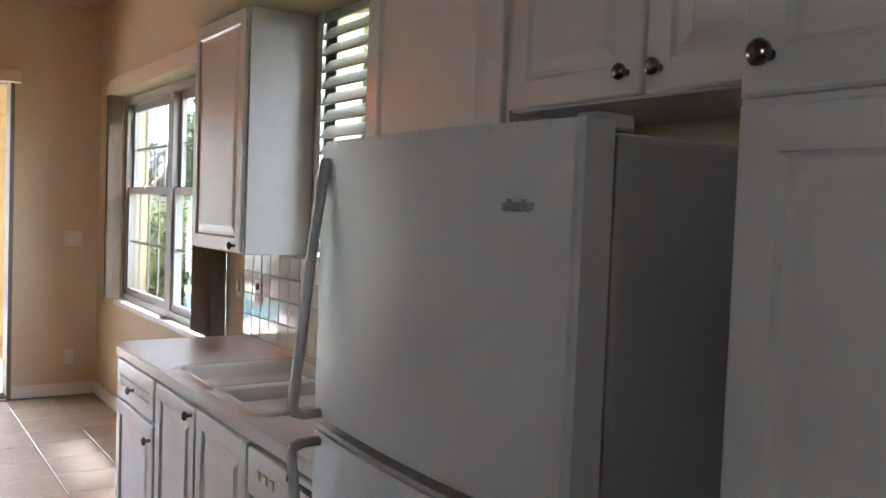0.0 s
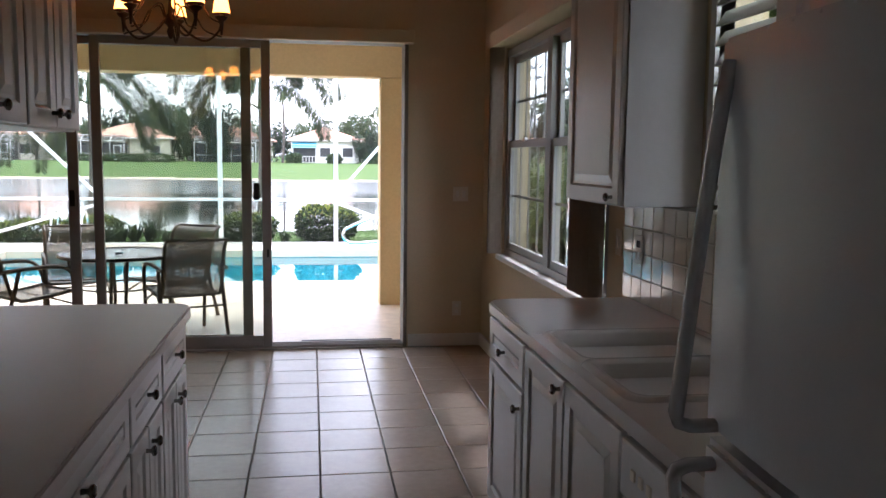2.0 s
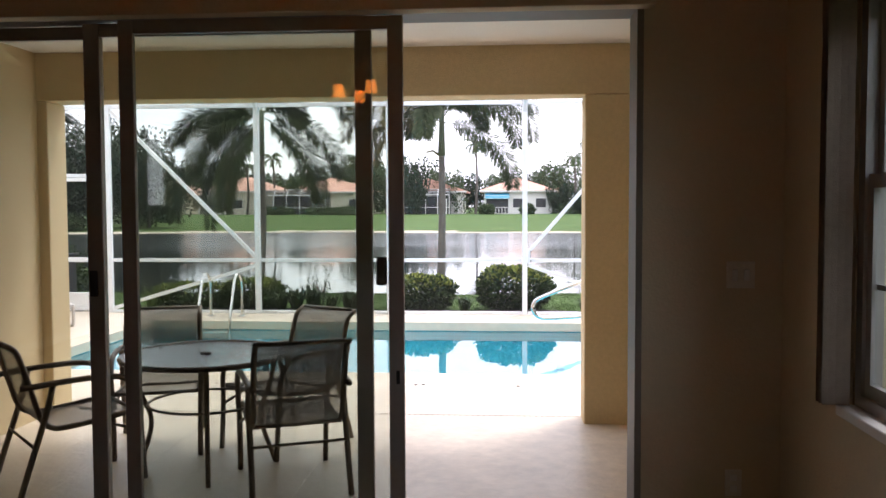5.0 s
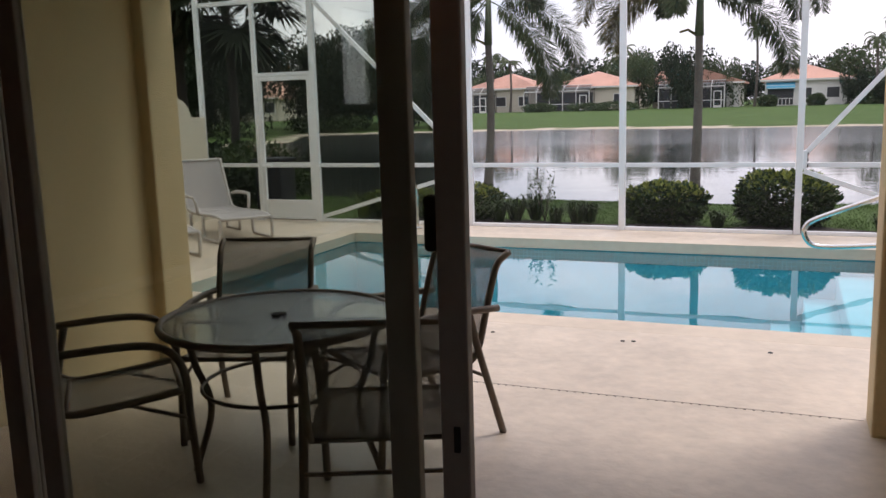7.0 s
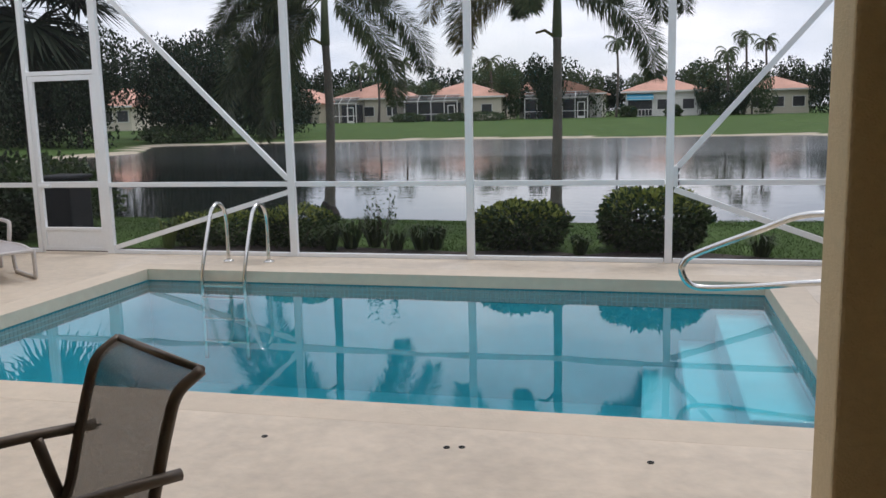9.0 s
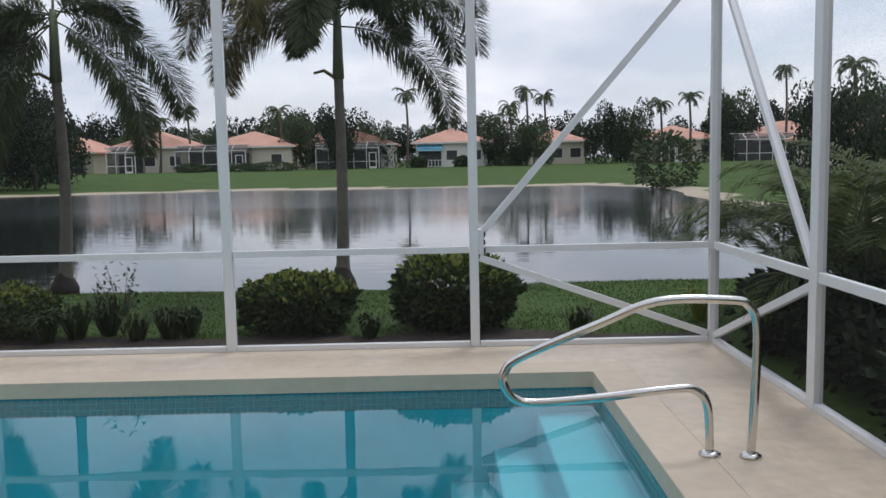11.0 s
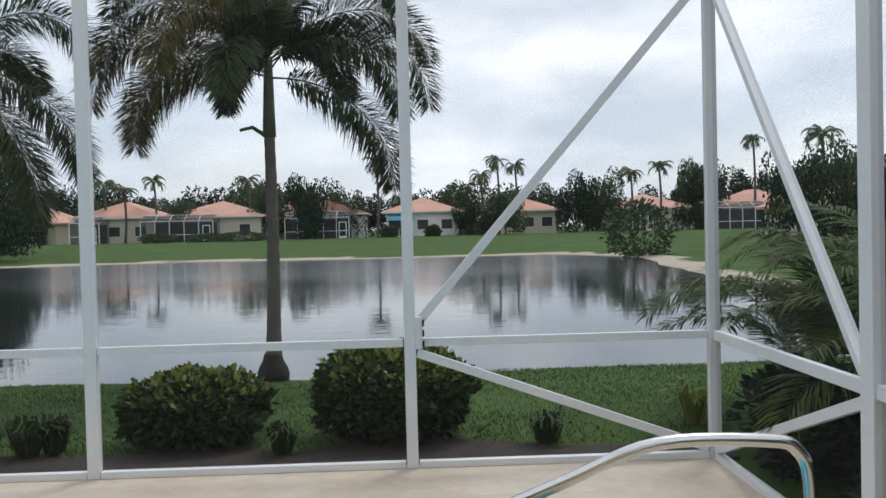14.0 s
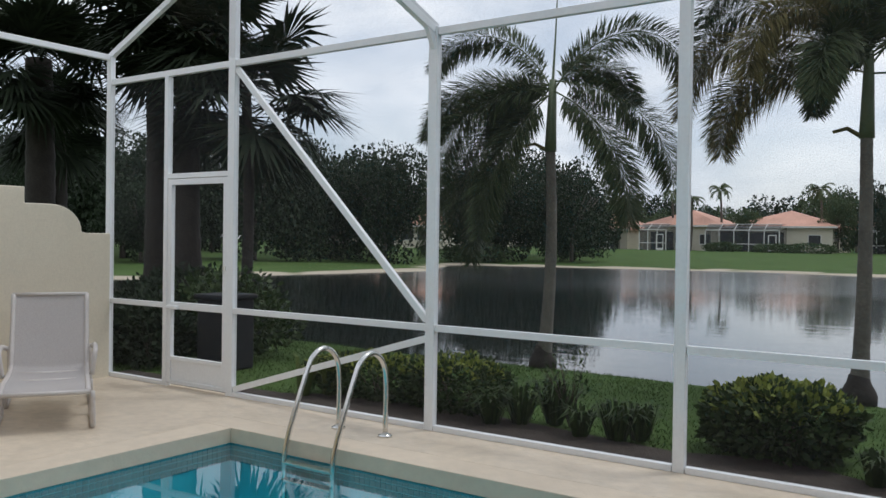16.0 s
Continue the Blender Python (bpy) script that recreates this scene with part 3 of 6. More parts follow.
for x, side in ((CX1, "r"), (CX0, "l")):
    for y in SIDE[1:] if side == "r" else []:
        part("post", B((x - 0.03, x + 0.03, y - 0.055, y + 0.055, DECK, EAVE), bevel=0.004), M_cage, cage)
    for a, b in zip(SIDE, SIDE[1:]):
        if side == "r":
            part("chair_rail", B((x - 0.02, x + 0.02, b + 0.06, a - 0.06, RAIL - 0.035, RAIL + 0.03), bevel=0.003), M_cage, cage)
            part("base_plate", B((x - 0.028, x + 0.028, b + 0.06, a - 0.06, DECK, DECK + 0.045), bevel=0.003), M_cage, cage)
        e = EAVE if side == "r" else 3.38
        part("eave_beam", B((x - 0.025, x + 0.025, b + 0.03, a - 0.03, e - 0.07, e - 0.01), bevel=0.003), M_cage, cage)
# wind braces at the two ends of the back and of the side
for a, b in (((-6.70, CY, EAVE - 0.1), (-4.44, CY, RAIL + 0.06)), ((-4.44, CY, RAIL - 0.09), (-6.70, CY, DECK + 0.07)),
             ((-0.25, CY, RAIL + 0.12), (1.66, CY, EAVE - 0.09)), ((-0.25, CY, RAIL - 0.07), (1.66, CY, DECK + 0.07)),
             ((CX1, 8.98, EAVE - 0.1), (CX1, 7.14, RAIL + 0.06)), ((CX1, 7.14, RAIL - 0.07), (CX1, 8.98, DECK + 0.06))):
    part("brace", bar(a, b, 0.055, 0.04), M_cage, cage)
bracket = part("bracket", B((-0.26, -0.215, CY - 0.045, CY + 0.0, 0.66, 0.87), bevel=0.006), M_cage, cage, "white brace bracket with dark clips")
for z in (0.83, 0.765, 0.695):
    part("clip", B((-0.216, -0.203, CY - 0.052, CY - 0.02, z - 0.022, z + 0.018), bevel=0.003), M_black, bracket, "black clip")
# roof: raked up from the eaves to a flat middle
KY, KX0, KX1 = 6.0, CX0 + 1.965, CX1 - 1.4
for x in (-4.395, -0.298):
    part("rafter", bar((x, CY, EAVE - 0.02), (x, KY, RIDGE), 0.09, 0.05), M_cage, cage)
    part("roof_beam", bar((x, KY, RIDGE), (x, 2.9, RIDGE), 0.05, 0.1), M_cage, cage)
    part("gusset", prism([(CY - 0.02, EAVE - 0.2), (CY - 0.02, EAVE - 0.02), (CY - 0.3, EAVE + 0.08), (CY - 0.12, EAVE - 0.04)], "x", x - 0.02, x + 0.02), M_cage, cage)
part("gable_rafter", bar((CX0, CY, 3.36), (-6.755, CY, 4.26), 0.06, 0.05), M_cage, cage)
part("hip_rafter", bar((CX1, CY, EAVE - 0.02), (KX1, KY, RIDGE), 0.07, 0.05), M_cage, cage)
for y in SIDE[1:]:
    part("rafter", bar((CX0, y, 3.36), (KX0, y, RIDGE), 0.05, 0.06), M_cage, cage)
    part("rafter", bar((CX1, y, EAVE - 0.02), (KX1, y, RIDGE), 0.05, 0.06), M_cage, cage)
    part("purlin", bar((KX0, y, RIDGE), (KX1, y, RIDGE), 0.05, 0.05), M_cage, cage)
for x in (KX0, KX1):
    part("roof_beam", bar((x, KY, RIDGE), (x, 2.9, RIDGE), 0.05, 0.06), M_cage, cage)
part("ridge_beam", bar((KX0, KY, RIDGE), (KX1, KY, RIDGE), 0.06, 0.05), M_cage, cage)

def sheet(*pts):
    bm = bmesh.new()
    bm.faces.new([bm.verts.new(p) for p in pts])
    return bm
for (a, _), (b, _) in zip(POSTS, POSTS[1:]):
    for lo, hi in ((DECK + 0.04, RAIL - 0.02), (RAIL + 0.02, EAVE - 0.07)):
        part("screen_panel", sheet((a, CY + 0.006, lo), (b, CY + 0.006, lo), (b, CY + 0.006, hi), (a, CY + 0.006, hi)), M_screen, cage, "fine dark insect screen")
    if a > -7:
        part("screen_panel", sheet((a, CY, EAVE), (b, CY, EAVE), (min(max(b, KX0), KX1), KY, RIDGE), (min(max(a, KX0), KX1), KY, RIDGE)), M_screen, cage, "fine dark insect screen")
for a, b in zip(SIDE, SIDE[1:]):
    part("screen_panel", sheet((CX1 + 0.006, a, DECK + 0.04), (CX1 + 0.006, b, DECK + 0.04), (CX1 + 0.006, b, EAVE - 0.05), (CX1 + 0.006, a, EAVE - 0.05)), M_screen, cage, "fine dark insect screen")

# screen door
sdoor = thing("screen_door", (-7.7, CY, DECK), "white aluminium screen door with a kick panel, closed", "door", kind="structure")
DW, DH = 0.91, 2.11
part("frame_post", B((-0.06, 0.0, -0.03, 0.03, 0, EAVE - 0.07 - DECK), bevel=0.003), M_cage, sdoor)
part("door_stile", B((0.004, 0.064, -0.025, 0.02, 0.03, DH), bevel=0.003), M_cage, sdoor)
part("door_stile", B((DW - 0.07, DW - 0.01, -0.025, 0.02, 0.03, DH), bevel=0.003), M_cage, sdoor)
for z0, z1 in ((0.03, 0.07), (0.27, 0.31), (RAIL - DECK - 0.03, RAIL - DECK + 0.04), (DH - 0.06, DH)):
    part("door_rail", B((0.064, DW - 0.07, -0.025, 0.02, z0, z1), bevel=0.003), M_cage, sdoor)
part("transom", B((0.0, DW - 0.01, -0.03, 0.03, DH + 0.005, DH + 0.055), bevel=0.003), M_cage, sdoor)
part("kick_panel", B((0.064, DW - 0.07, -0.012, 0.008, 0.07, 0.27), bevel=0.003), M_cage, sdoor, "white kick panel")
part("handle", B((0.03, 0.2, -0.06, -0.026, 0.79, 0.83), bevel=0.01), M_cage, sdoor, "white lever handle")
part("latch", B((DW - 0.05, DW - 0.02, -0.045, -0.026, 1.2, 1.25), bevel=0.004), M_white, sdoor)

# privacy wall with a stepped, scalloped top
def scallop():
    pts = [(2.7, DECK - 0.1), (2.7, 1.88), (8.03, 1.88), (8.03, 1.72)]
    pts += [(8.03 + 0.28 + 0.34 * math.sin(a), 1.44 + 0.28 * math.cos(a)) for a in (math.pi / 2 * k / 8 for k in range(9))]
    pts += [(8.7, 1.43), (8.985, 1.43), (8.985, DECK - 0.1)]
    return pts
privacy = prism(scallop(), "x", CX0 - 0.08, CX0 + 0.08)
bmesh.ops.bevel(privacy, geom=privacy.edges[:], offset=0.008, segments=1, affect="EDGES")
solo("privacy_wall", privacy, M_privacy, "cream stucco privacy wall with a scalloped top", "wall", "structure")

# ---------------------------------------------------------------- sliding glass door
def sash(name, x0, x1, y, label, parent, stile=0.062, z0=0.03, z1=2.345):
    part("stile", B((x0, x0 + stile, y - 0.016, y + 0.016, z0, z1), bevel=0.004), M_frame, parent)
    part("stile", B((x1 - stile, x1, y - 0.016, y + 0.016, z0, z1), bevel=0.004), M_frame, parent)
    part("bottom_rail", B((x0 + stile, x1 - stile, y - 0.014, y + 0.014, z0, z0 + 0.08), bevel=0.004), M_frame, parent)
    part("top_rail", B((x0 + stile, x1 - stile, y - 0.014, y + 0.014, z1 - 0.06, z1), bevel=0.004), M_frame, parent)
    g = part("pane", B((x0 + stile - 0.01, x1 - stile + 0.01, y - 0.003, y + 0.003, z0 + 0.07, z1 - 0.05)), M_doorglass, parent, "lightly tinted glass pane")
    g.visible_shadow = False

slider = thing("door_1", (0, 0, 0), "three-panel aluminium sliding glass door, one panel open", "sliding door", kind="structure")
part("frame_jamb", B((-0.03, -0.001, -0.07, T - 0.005, 0.0, 2.365), bevel=0.003), M_jamb, slider)
part("frame_jamb", B((-3.784, -3.755, -0.07, T - 0.005, 0.0, 2.365), bevel=0.003), M_jamb, slider)
part("frame_head", B((-3.755, -0.03, -0.07, T - 0.005, 2.352, 2.369), bevel=0.003), M_jamb, slider)
part("track", B((-3.755, -0.03, -0.09, 0.16, -0.0105, 0.012), (-3.755, -0.03, -0.049, -0.041, 0.012, 0.03), (-3.755, -0.03, 0.006, 0.014, 0.012, 0.03), (-3.755, -0.03, 0.061, 0.069, 0.012, 0.03)), M_frame, slider, "ribbed aluminium floor track")
sash("panel", -3.755, -2.46, 0.065, "", slider)
sash("panel", -2.514, -1.188, 0.01, "", slider, 0.075)
sash("panel", -2.324, -1.04, -0.045, "", slider, 0.068)
pull = part("pull_handle", B((-1.178, -1.132, 0.03, 0.075, 1.15, 1.28), bevel=0.01), M_black, slider, "black outer pull handle")
part("lock", B((-2.5, -2.465, -0.022, -0.007, 1.1, 1.22), bevel=0.004), M_black, slider, "small black lock")
part("strike", B((-1.075, -1.06, -0.07, -0.062, 0.72, 0.78), bevel=0.002), M_black, slider)
solo("valance", B((-3.9, 0.035, NF - 0.11, NF - 0.022, 2.345, 2.44), bevel=0.006), M_wall, "beige valance box over the sliding door", "valance", "structure")

def blind_stack(name, x0, x1, y, z0, z1, n, along, mat, label):
    """Vertical blinds pushed together: thin slats turned edge on, with a slight curl."""
    st = thing(name, (0, 0, 0), label, "blind")
    for k in range(n):
        u = x0 + (x1 - x0) * (k + 0.5) / n
        bm = bmesh.new()
        cols = []
        for j in range(5):
            v = -0.044 + 0.022 * j
            c = 0.006 * (1 - (v / 0.044) ** 2) + random.uniform(-0.001, 0.001)
            cols.append((u + c + 0.18 * v * (1 if k % 2 else -0.6), y + v))
        for zz in (z0 + random.uniform(0, 0.004), z1):
            for a, b in cols:
                bm.verts.new((a, b, zz) if along == "x" else (b, a, zz))
        bm.verts.ensure_lookup_table()
        for j in range(4):
            bm.faces.new((bm.verts[j], bm.verts[j + 1], bm.verts[j + 6], bm.verts[j + 5]))
        bmesh.ops.solidify(bm, geom=bm.faces[:], thickness=0.0015)
        part("slat", bm, mat, st)
    return st
blind_stack("vertical_blind", -3.78, -3.13, -0.145, 0.02, 2.345, 25, "x", M_darkblind, "brown vertical blinds drawn open beside the sliding door")

# ---------------------------------------------------------------- dining window
win = thing("window_1", (0, 0, 0), "double aluminium sash window with colonial grilles", "window", kind="structure")
WX0, WX1 = XR + 0.005, XR + 0.075
def unit(y0, y1):
    fx0, fx1 = WX0, WX1
    fr = part("frame", B((fx0, fx1, y0, y0 + 0.05, 0.82, 2.23), (fx0, fx1, y1 - 0.05, y1, 0.82, 2.23), (fx0, fx1, y0 + 0.05, y1 - 0.05, 0.82, 0.865), (fx0, fx1, y0 + 0.05, y1 - 0.05, 2.18, 2.23)), M_wframe, win)
    for z0, z1, x in ((0.865, 1.61, fx0 + 0.012), (1.57, 2.18, fx0 + 0.042)):
        s = part("sash", B((x, x + 0.026, y0 + 0.05, y0 + 0.09, z0, z1), (x, x + 0.026, y1 - 0.09, y1 - 0.05, z0, z1), (x, x + 0.026, y0 + 0.09, y1 - 0.09, z0, z0 + 0.045), (x, x + 0.026, y0 + 0.09, y1 - 0.09, z1 - 0.045, z1)), M_wframe, win)
        g = part("pane", B((x + 0.010, x + 0.014, y0 + 0.085, y1 - 0.085, z0 + 0.04, z1 - 0.04)), M_glass, s, "clear glass pane")
        g.visible_shadow = False
        for k in (1, 2, 3):
            y = y0 + 0.09 + (y1 - y0 - 0.18) * k / 4
            part("muntin", B((x + 0.016, x + 0.024, y - 0.009, y + 0.009, z0 + 0.045, z1 - 0.045)), M_wframe, s)
        zm = (z0 + z1) / 2
        part("muntin", B((x + 0.0165, x + 0.0235, y0 + 0.09, y1 - 0.09, zm - 0.009, zm + 0.009)), M_wframe, s)
    part("sash_lock", B((fx0 - 0.012, fx0 + 0.012, (y0 + y1) / 2 - 0.03, (y0 + y1) / 2 + 0.03, 1.60, 1.625), bevel=0.004), M_chrome, win)
unit(-1.862, -0.802)
unit(-2.928, -1.864)
part("window_sill", B((XR - 0.055, XR + T, -2.95, -0.79, 0.785, 0.822), bevel=0.006), M_white, win, "white marble window sill")
solo("window_valance", B((XR - 0.115, XR - 0.003, -3.0, -0.74, 2.245, 2.345), bevel=0.006), M_wall, "beige valance box over the window", "valance", "structure")
blind_stack("window_blind", -2.95, -2.67, XR - 0.07, 0.86, 2.245, 18, "y", M_blind, "beige vertical blinds drawn aside at the window")
blind_stack("window_blind", -0.84, -0.755, XR - 0.07, 0.825, 2.245, 6, "y", M_blind, "beige vertical blinds drawn aside at the window")
# kitchen window with louvred shutter
kw = thing("window_2", (0, 0, 0), "narrow kitchen window with white louvred shutter", "window", kind="structure")
part("window_frame", B((XR - 0.015, XR + 0.05, -4.34, -4.30, 1.16, 2.36), (XR - 0.015, XR + 0.05, -3.93, -3.89, 1.16, 2.36), (XR - 0.015, XR + 0.05, -4.30, -3.93, 1.16, 1.2), (XR - 0.015, XR + 0.05, -4.30, -3.93, 2.32, 2.36)), M_white, kw)
for k in range(17):
    z = 1.24 + 0.065 * k
    bm = B((XR - 0.004, XR + 0.006, -4.295, -3.935, z - 0.03, z + 0.03), bevel=0.003)
    bmesh.ops.rotate(bm, cent=(XR, 0, z), matrix=Matrix.Rotation(radians(36), 3, "Y"), verts=bm.verts)
    part("louvre", bm, M_white, kw)
g = part("pane", B((XR + 0.11, XR + 0.115, -4.30, -3.93, 1.2, 2.32)), M_glass, kw, "clear glass pane")
g.visible_shadow = False

# ---------------------------------------------------------------- kitchen
def panel_door(y0, y1, z0, z1, x, out, name, parent, knob=None, plane="x"):
    """A raised-panel thermofoil door on the plane x, facing out (-1 or 1)."""
    bm = bmesh.new()
    rings = []
    for inset, lift in ((0.0, 0.0), (0.0, 0.016), (0.004, 0.019), (0.055, 0.019), (0.063, 0.011), (0.075, 0.011), (0.1, 0.017), (0.1, 0.017)):
        m = min(inset, (y1 - y0) / 2 - 0.012, (z1 - z0) / 2 - 0.012)
        rings.append([bm.verts.new((x + out * lift, y, z)) for y, z in ((y0 + m, z0 + m), (y1 - m, z0 + m), (y1 - m, z1 - m), (y0 + m, z1 - m))])
    for a, b in zip(rings[:-1], rings[1:-1]):
        for k in range(4):
            bm.faces.new((a[k], a[(k + 1) % 4], b[(k + 1) % 4], b[k]))
    bm.faces.new(rings[-2])
    bm.faces.new(rings[0][::-1])
    for v in rings[-1]:
        bm.verts.remove(v)
    bmesh.ops.recalc_face_normals(bm, faces=bm.faces)
    d = part(name, bm, M_cab, parent)
    if knob:
        ky, kz = knob
        kb = lathe([(0.007, 0), (0.006, 0.012), (0.008, 0.016), (0.015, 0.02), (0.016, 0.026), (0.011, 0.031), (0.003, 0.032)], seg=14)
        bmesh.ops.rotate(kb, cent=(0, 0, 0), matrix=Matrix.Rotation(radians(90 * out), 3, "Y"), verts=kb.verts)
        bmesh.ops.translate(kb, vec=(x + out * 0.018, ky, kz), verts=kb.verts)
        part("knob", kb, M_nickel, d, "round dark nickel knob", smooth=True)
    return d

FX = -0.012     # front plane of the sink run
def base_unit(y0, y1, x_front, x_back, out, label, doors, drawers=(), group="base cabinets"):
    c = thing("base_cabinet", (0, 0, 0), label, "cabinet", group)
    lo, hi = sorted((x_front, x_back))
    toe = x_front - out * 0.07
    tlo, thi = sorted((toe, x_back))
    part("body", B((lo, hi, y0 + 0.002, y1 - 0.002, 0.1, 0.872)), M_cab, c)
    part("toe_kick", B((tlo, thi, y0 + 0.002, y1 - 0.002, 0.0, 0.1)), M_cab, c)
    for a, b, z0, z1, k in doors:
        panel_door(a, b, z0, z1, x_front, out, "door", c, k)
    for a, b, z0, z1, k in drawers:
        panel_door(a, b, z0, z1, x_front, out, "drawer", c, k)
    return c

base_unit(-3.885, -3.32, FX, 0.57, -1, "white base cabinet with one drawer over a door", [(-3.87, -3.335, 0.12, 0.69, (-3.838, 0.63))], [(-3.87, -3.335, 0.705, 0.86, (-3.595, 0.772))])
base_unit(-4.805, -3.887, FX, 0.57, -1, "white sink base cabinet with two raised-panel doors", [(-4.34, -3.9, 0.12, 0.86, (-4.308, 0.83)), (-4.79, -4.352, 0.12, 0.86, None)])
dw = thing("dishwasher", (0, 0, 0), "white built-in dishwasher under the counter", "dishwasher")
part("body", B((0.03, 0.56, -5.41, -4.81, 0.1, 0.868)), M_cab, dw)
part("door", B((FX - 0.02, 0.03, -5.405, -4.815, 0.2, 0.72), bevel=0.006), M_fridge, dw, "white dishwasher door")
cp = part("control_panel", B((FX - 0.026, 0.03, -5.405, -4.815, 0.725, 0.862), bevel=0.008), M_fridge, dw, "white control panel")
part("toe_panel", B((FX - 0.008, 0.03, -5.405, -4.815, 0.05, 0.185), bevel=0.004), M_fridge, dw)
for y in (-4.9, -4.945, -4.99, -5.2, -5.23, -5.26):
    part("button", B((FX - 0.031, FX - 0.024, y - 0.012, y + 0.012, 0.785, 0.81), bevel=0.003), M_plate, cp)
# Solid dark strip fills the gap below the door as painted shade.
part("toe_gap_shade", B((FX - 0.006, 0.03, -5.405, -4.815, 0.186, 0.199)), M_gasket_and_shade, dw, "dark strip painted as shade in the gap under the door")
part("pull_slot", B((FX - 0.028, FX - 0.02, -5.36, -5.08, 0.835, 0.85)), M_gasket_and_shade, cp)

def rounded_slab(x0, x1, y0, y1, z0, z1, corners, r=0.09):
    pts = []
    for (cx, cy), a0 in (((x1, y1), 0), ((x0, y1), 90), ((x0, y0), 180), ((x1, y0), 270)):
        rr = r if (cx, cy) in corners else 0.004
        ox, oy = cx + (-rr if cx == x1 else rr), cy + (-rr if cy == y1 else rr)
        for k in range(7):
            a = radians(a0 + 15 * k)
            pts.append((ox + rr * math.cos(a), oy + rr * math.sin(a)))
    bm = prism(pts, "z", z0, z1)
    es = [e for e in bm.edges if abs(e.verts[0].co.z - z1) < 1e-5 and abs(e.verts[1].co.z - z1) < 1e-5]
    bmesh.ops.bevel(bm, geom=es, offset=0.006, segments=2, affect="EDGES")
    return bm
# worktop of the sink run, in pieces round the sink
CTX = -0.03
wt = thing("worktop", (0, 0, 0), "off-white laminate worktop with rolled edge", "worktop", kind="structure")
SX0, SX1, SY0, SY1 = 0.03, 0.51, -4.74, -3.93
part("slab", rounded_slab(CTX, 0.6, SY1, -3.235, 0.874, 0.914, [(CTX, -3.235)]), M_counter, wt)
part("slab", B((CTX, 0.6, -5.46, SY0, 0.874, 0.914)), M_counter, wt)
part("slab", B((CTX, SX0, SY0, SY1, 0.874, 0.914)), M_counter, wt)
part("slab", B((SX1, 0.6, SY0, SY1, 0.874, 0.914)), M_counter, wt)
sink = thing("kitchen_sink", (0, 0, 0), "white double-bowl drop-in kitchen sink", "sink")
def bowl(y0, y1):
    bm = bmesh.new()
    rings = []
    for inset, z in ((-0.02, 0.914), (-0.012, 0.925), (0.006, 0.925), (0.018, 0.912), (0.03, 0.8), (0.05, 0.745), (0.12, 0.74)):
        x0, x1, a, b = SX0 + inset, SX1 - inset, y0 + inset, y1 - inset
        rr = 0.05
        ring = []
        for (cx, cy), a0 in (((x1, b), 0), ((x0, b), 90), ((x0, a), 180), ((x1, a), 270)):
            ox, oy = cx + (-rr if cx == x1 else rr), cy + (-rr if cy == b else rr)
            ring += [bm.verts.new((ox + rr * math.cos(radians(a0 + 18 * k)), oy + rr * math.sin(radians(a0 + 18 * k)), z)) for k in range(6)]
        rings.append(ring)
    for p, q in zip(rings, rings[1:]):
        for k in range(len(p)):
            bm.faces.new((p[k], p[(k + 1) % len(p)], q[(k + 1) % len(q)], q[k]))
    bm.faces.new(rings[-1])
    bmesh.ops.recalc_face_normals(bm, faces=bm.faces)
    return bm
part("bowl", bowl(-4.345, SY1 - 0.012), M_sink, sink, smooth=True)
part("bowl", bowl(SY0 + 0.012, -4.345), M_sink, sink, smooth=True)
for y in (-4.14, -4.54):
    part("drain", lathe([(0.045, 0.741), (0.045, 0.744), (0.03, 0.742), (0.01, 0.738)], (0.27, y, 0)), M_chrome, sink, "chrome drain")

# glazed tile splashback
splash = solo("splashback", B((0.578, 0.6, -5.46, -3.255, 0.914, 1.326)), M_splashgrout, "cream glazed tile splashback", "splashback", "structure")
tile_me = None
for j in range(4):
    for i in range(22):
        y, z = -3.245 - 0.102 * i, 0.965 + 0.1 * j
        if z > 1.28 or y < -5.42:
            continue
        if tile_me is None:
            tile_me = mesh_of(B((-0.005, 0.0, -0.0495, 0.0495, -0.0485, 0.0485), bevel=0.0025, seg=1), "tile", M_splash)
        o = new("tile", tile_me)
        o.location, o.parent = (0.578, y, z), splash
        o.rotation_euler = (random.uniform(-.004, .004), random.uniform(-.006, .006), random.uniform(-.008, .008))

def plate(y, z, x, name, label, two=False):
    p = thing(name, (x, y, z), label, "switch" if name == "light_switch" else "outlet")
    part("plate", B((-0.006, 0, -0.036, 0.036, -0.058, 0.058), bevel=0.003), M_plate, p)
    if name == "light_switch":
        part("toggle", B((-0.014, -0.005, -0.012, 0.012, -0.028, 0.028), bevel=0.003), M_white, p)
    else:
        for dz in (-0.024, 0.024):
            part("socket", B((-0.008, -0.005, -0.015, 0.015, dz - 0.014, dz + 0.014), bevel=0.004), M_gasket_and_shade if dz > 0 else M_white, p)
plate(-3.075, 1.13, XR, "light_switch", "ivory rocker switch on the yellow wall")
plate(-3.38, 1.13, 0.571, "power_outlet", "ivory power outlet on the tiled splashback")
sw = thing("light_switch", (0.42, NF, 1.21), "ivory double switch on the wall beside the sliding door", "switch")
part("plate", B((-0.06, 0.06, -0.007, 0, -0.058, 0.058), bevel=0.003), M_plate, sw)
for dx in (-0.025, 0.025):
    part("toggle", B((dx - 0.012, dx + 0.012, -0.014, -0.006, -0.025, 0.025), bevel=0.003), M_white, sw)
plate_low = thing("power_outlet", (0.4, NF, 0.3), "ivory power outlet low on the wall", "outlet")
part("plate", B((-0.036, 0.036, -0.007, 0, -0.058, 0.058), bevel=0.003), M_plate, plate_low)
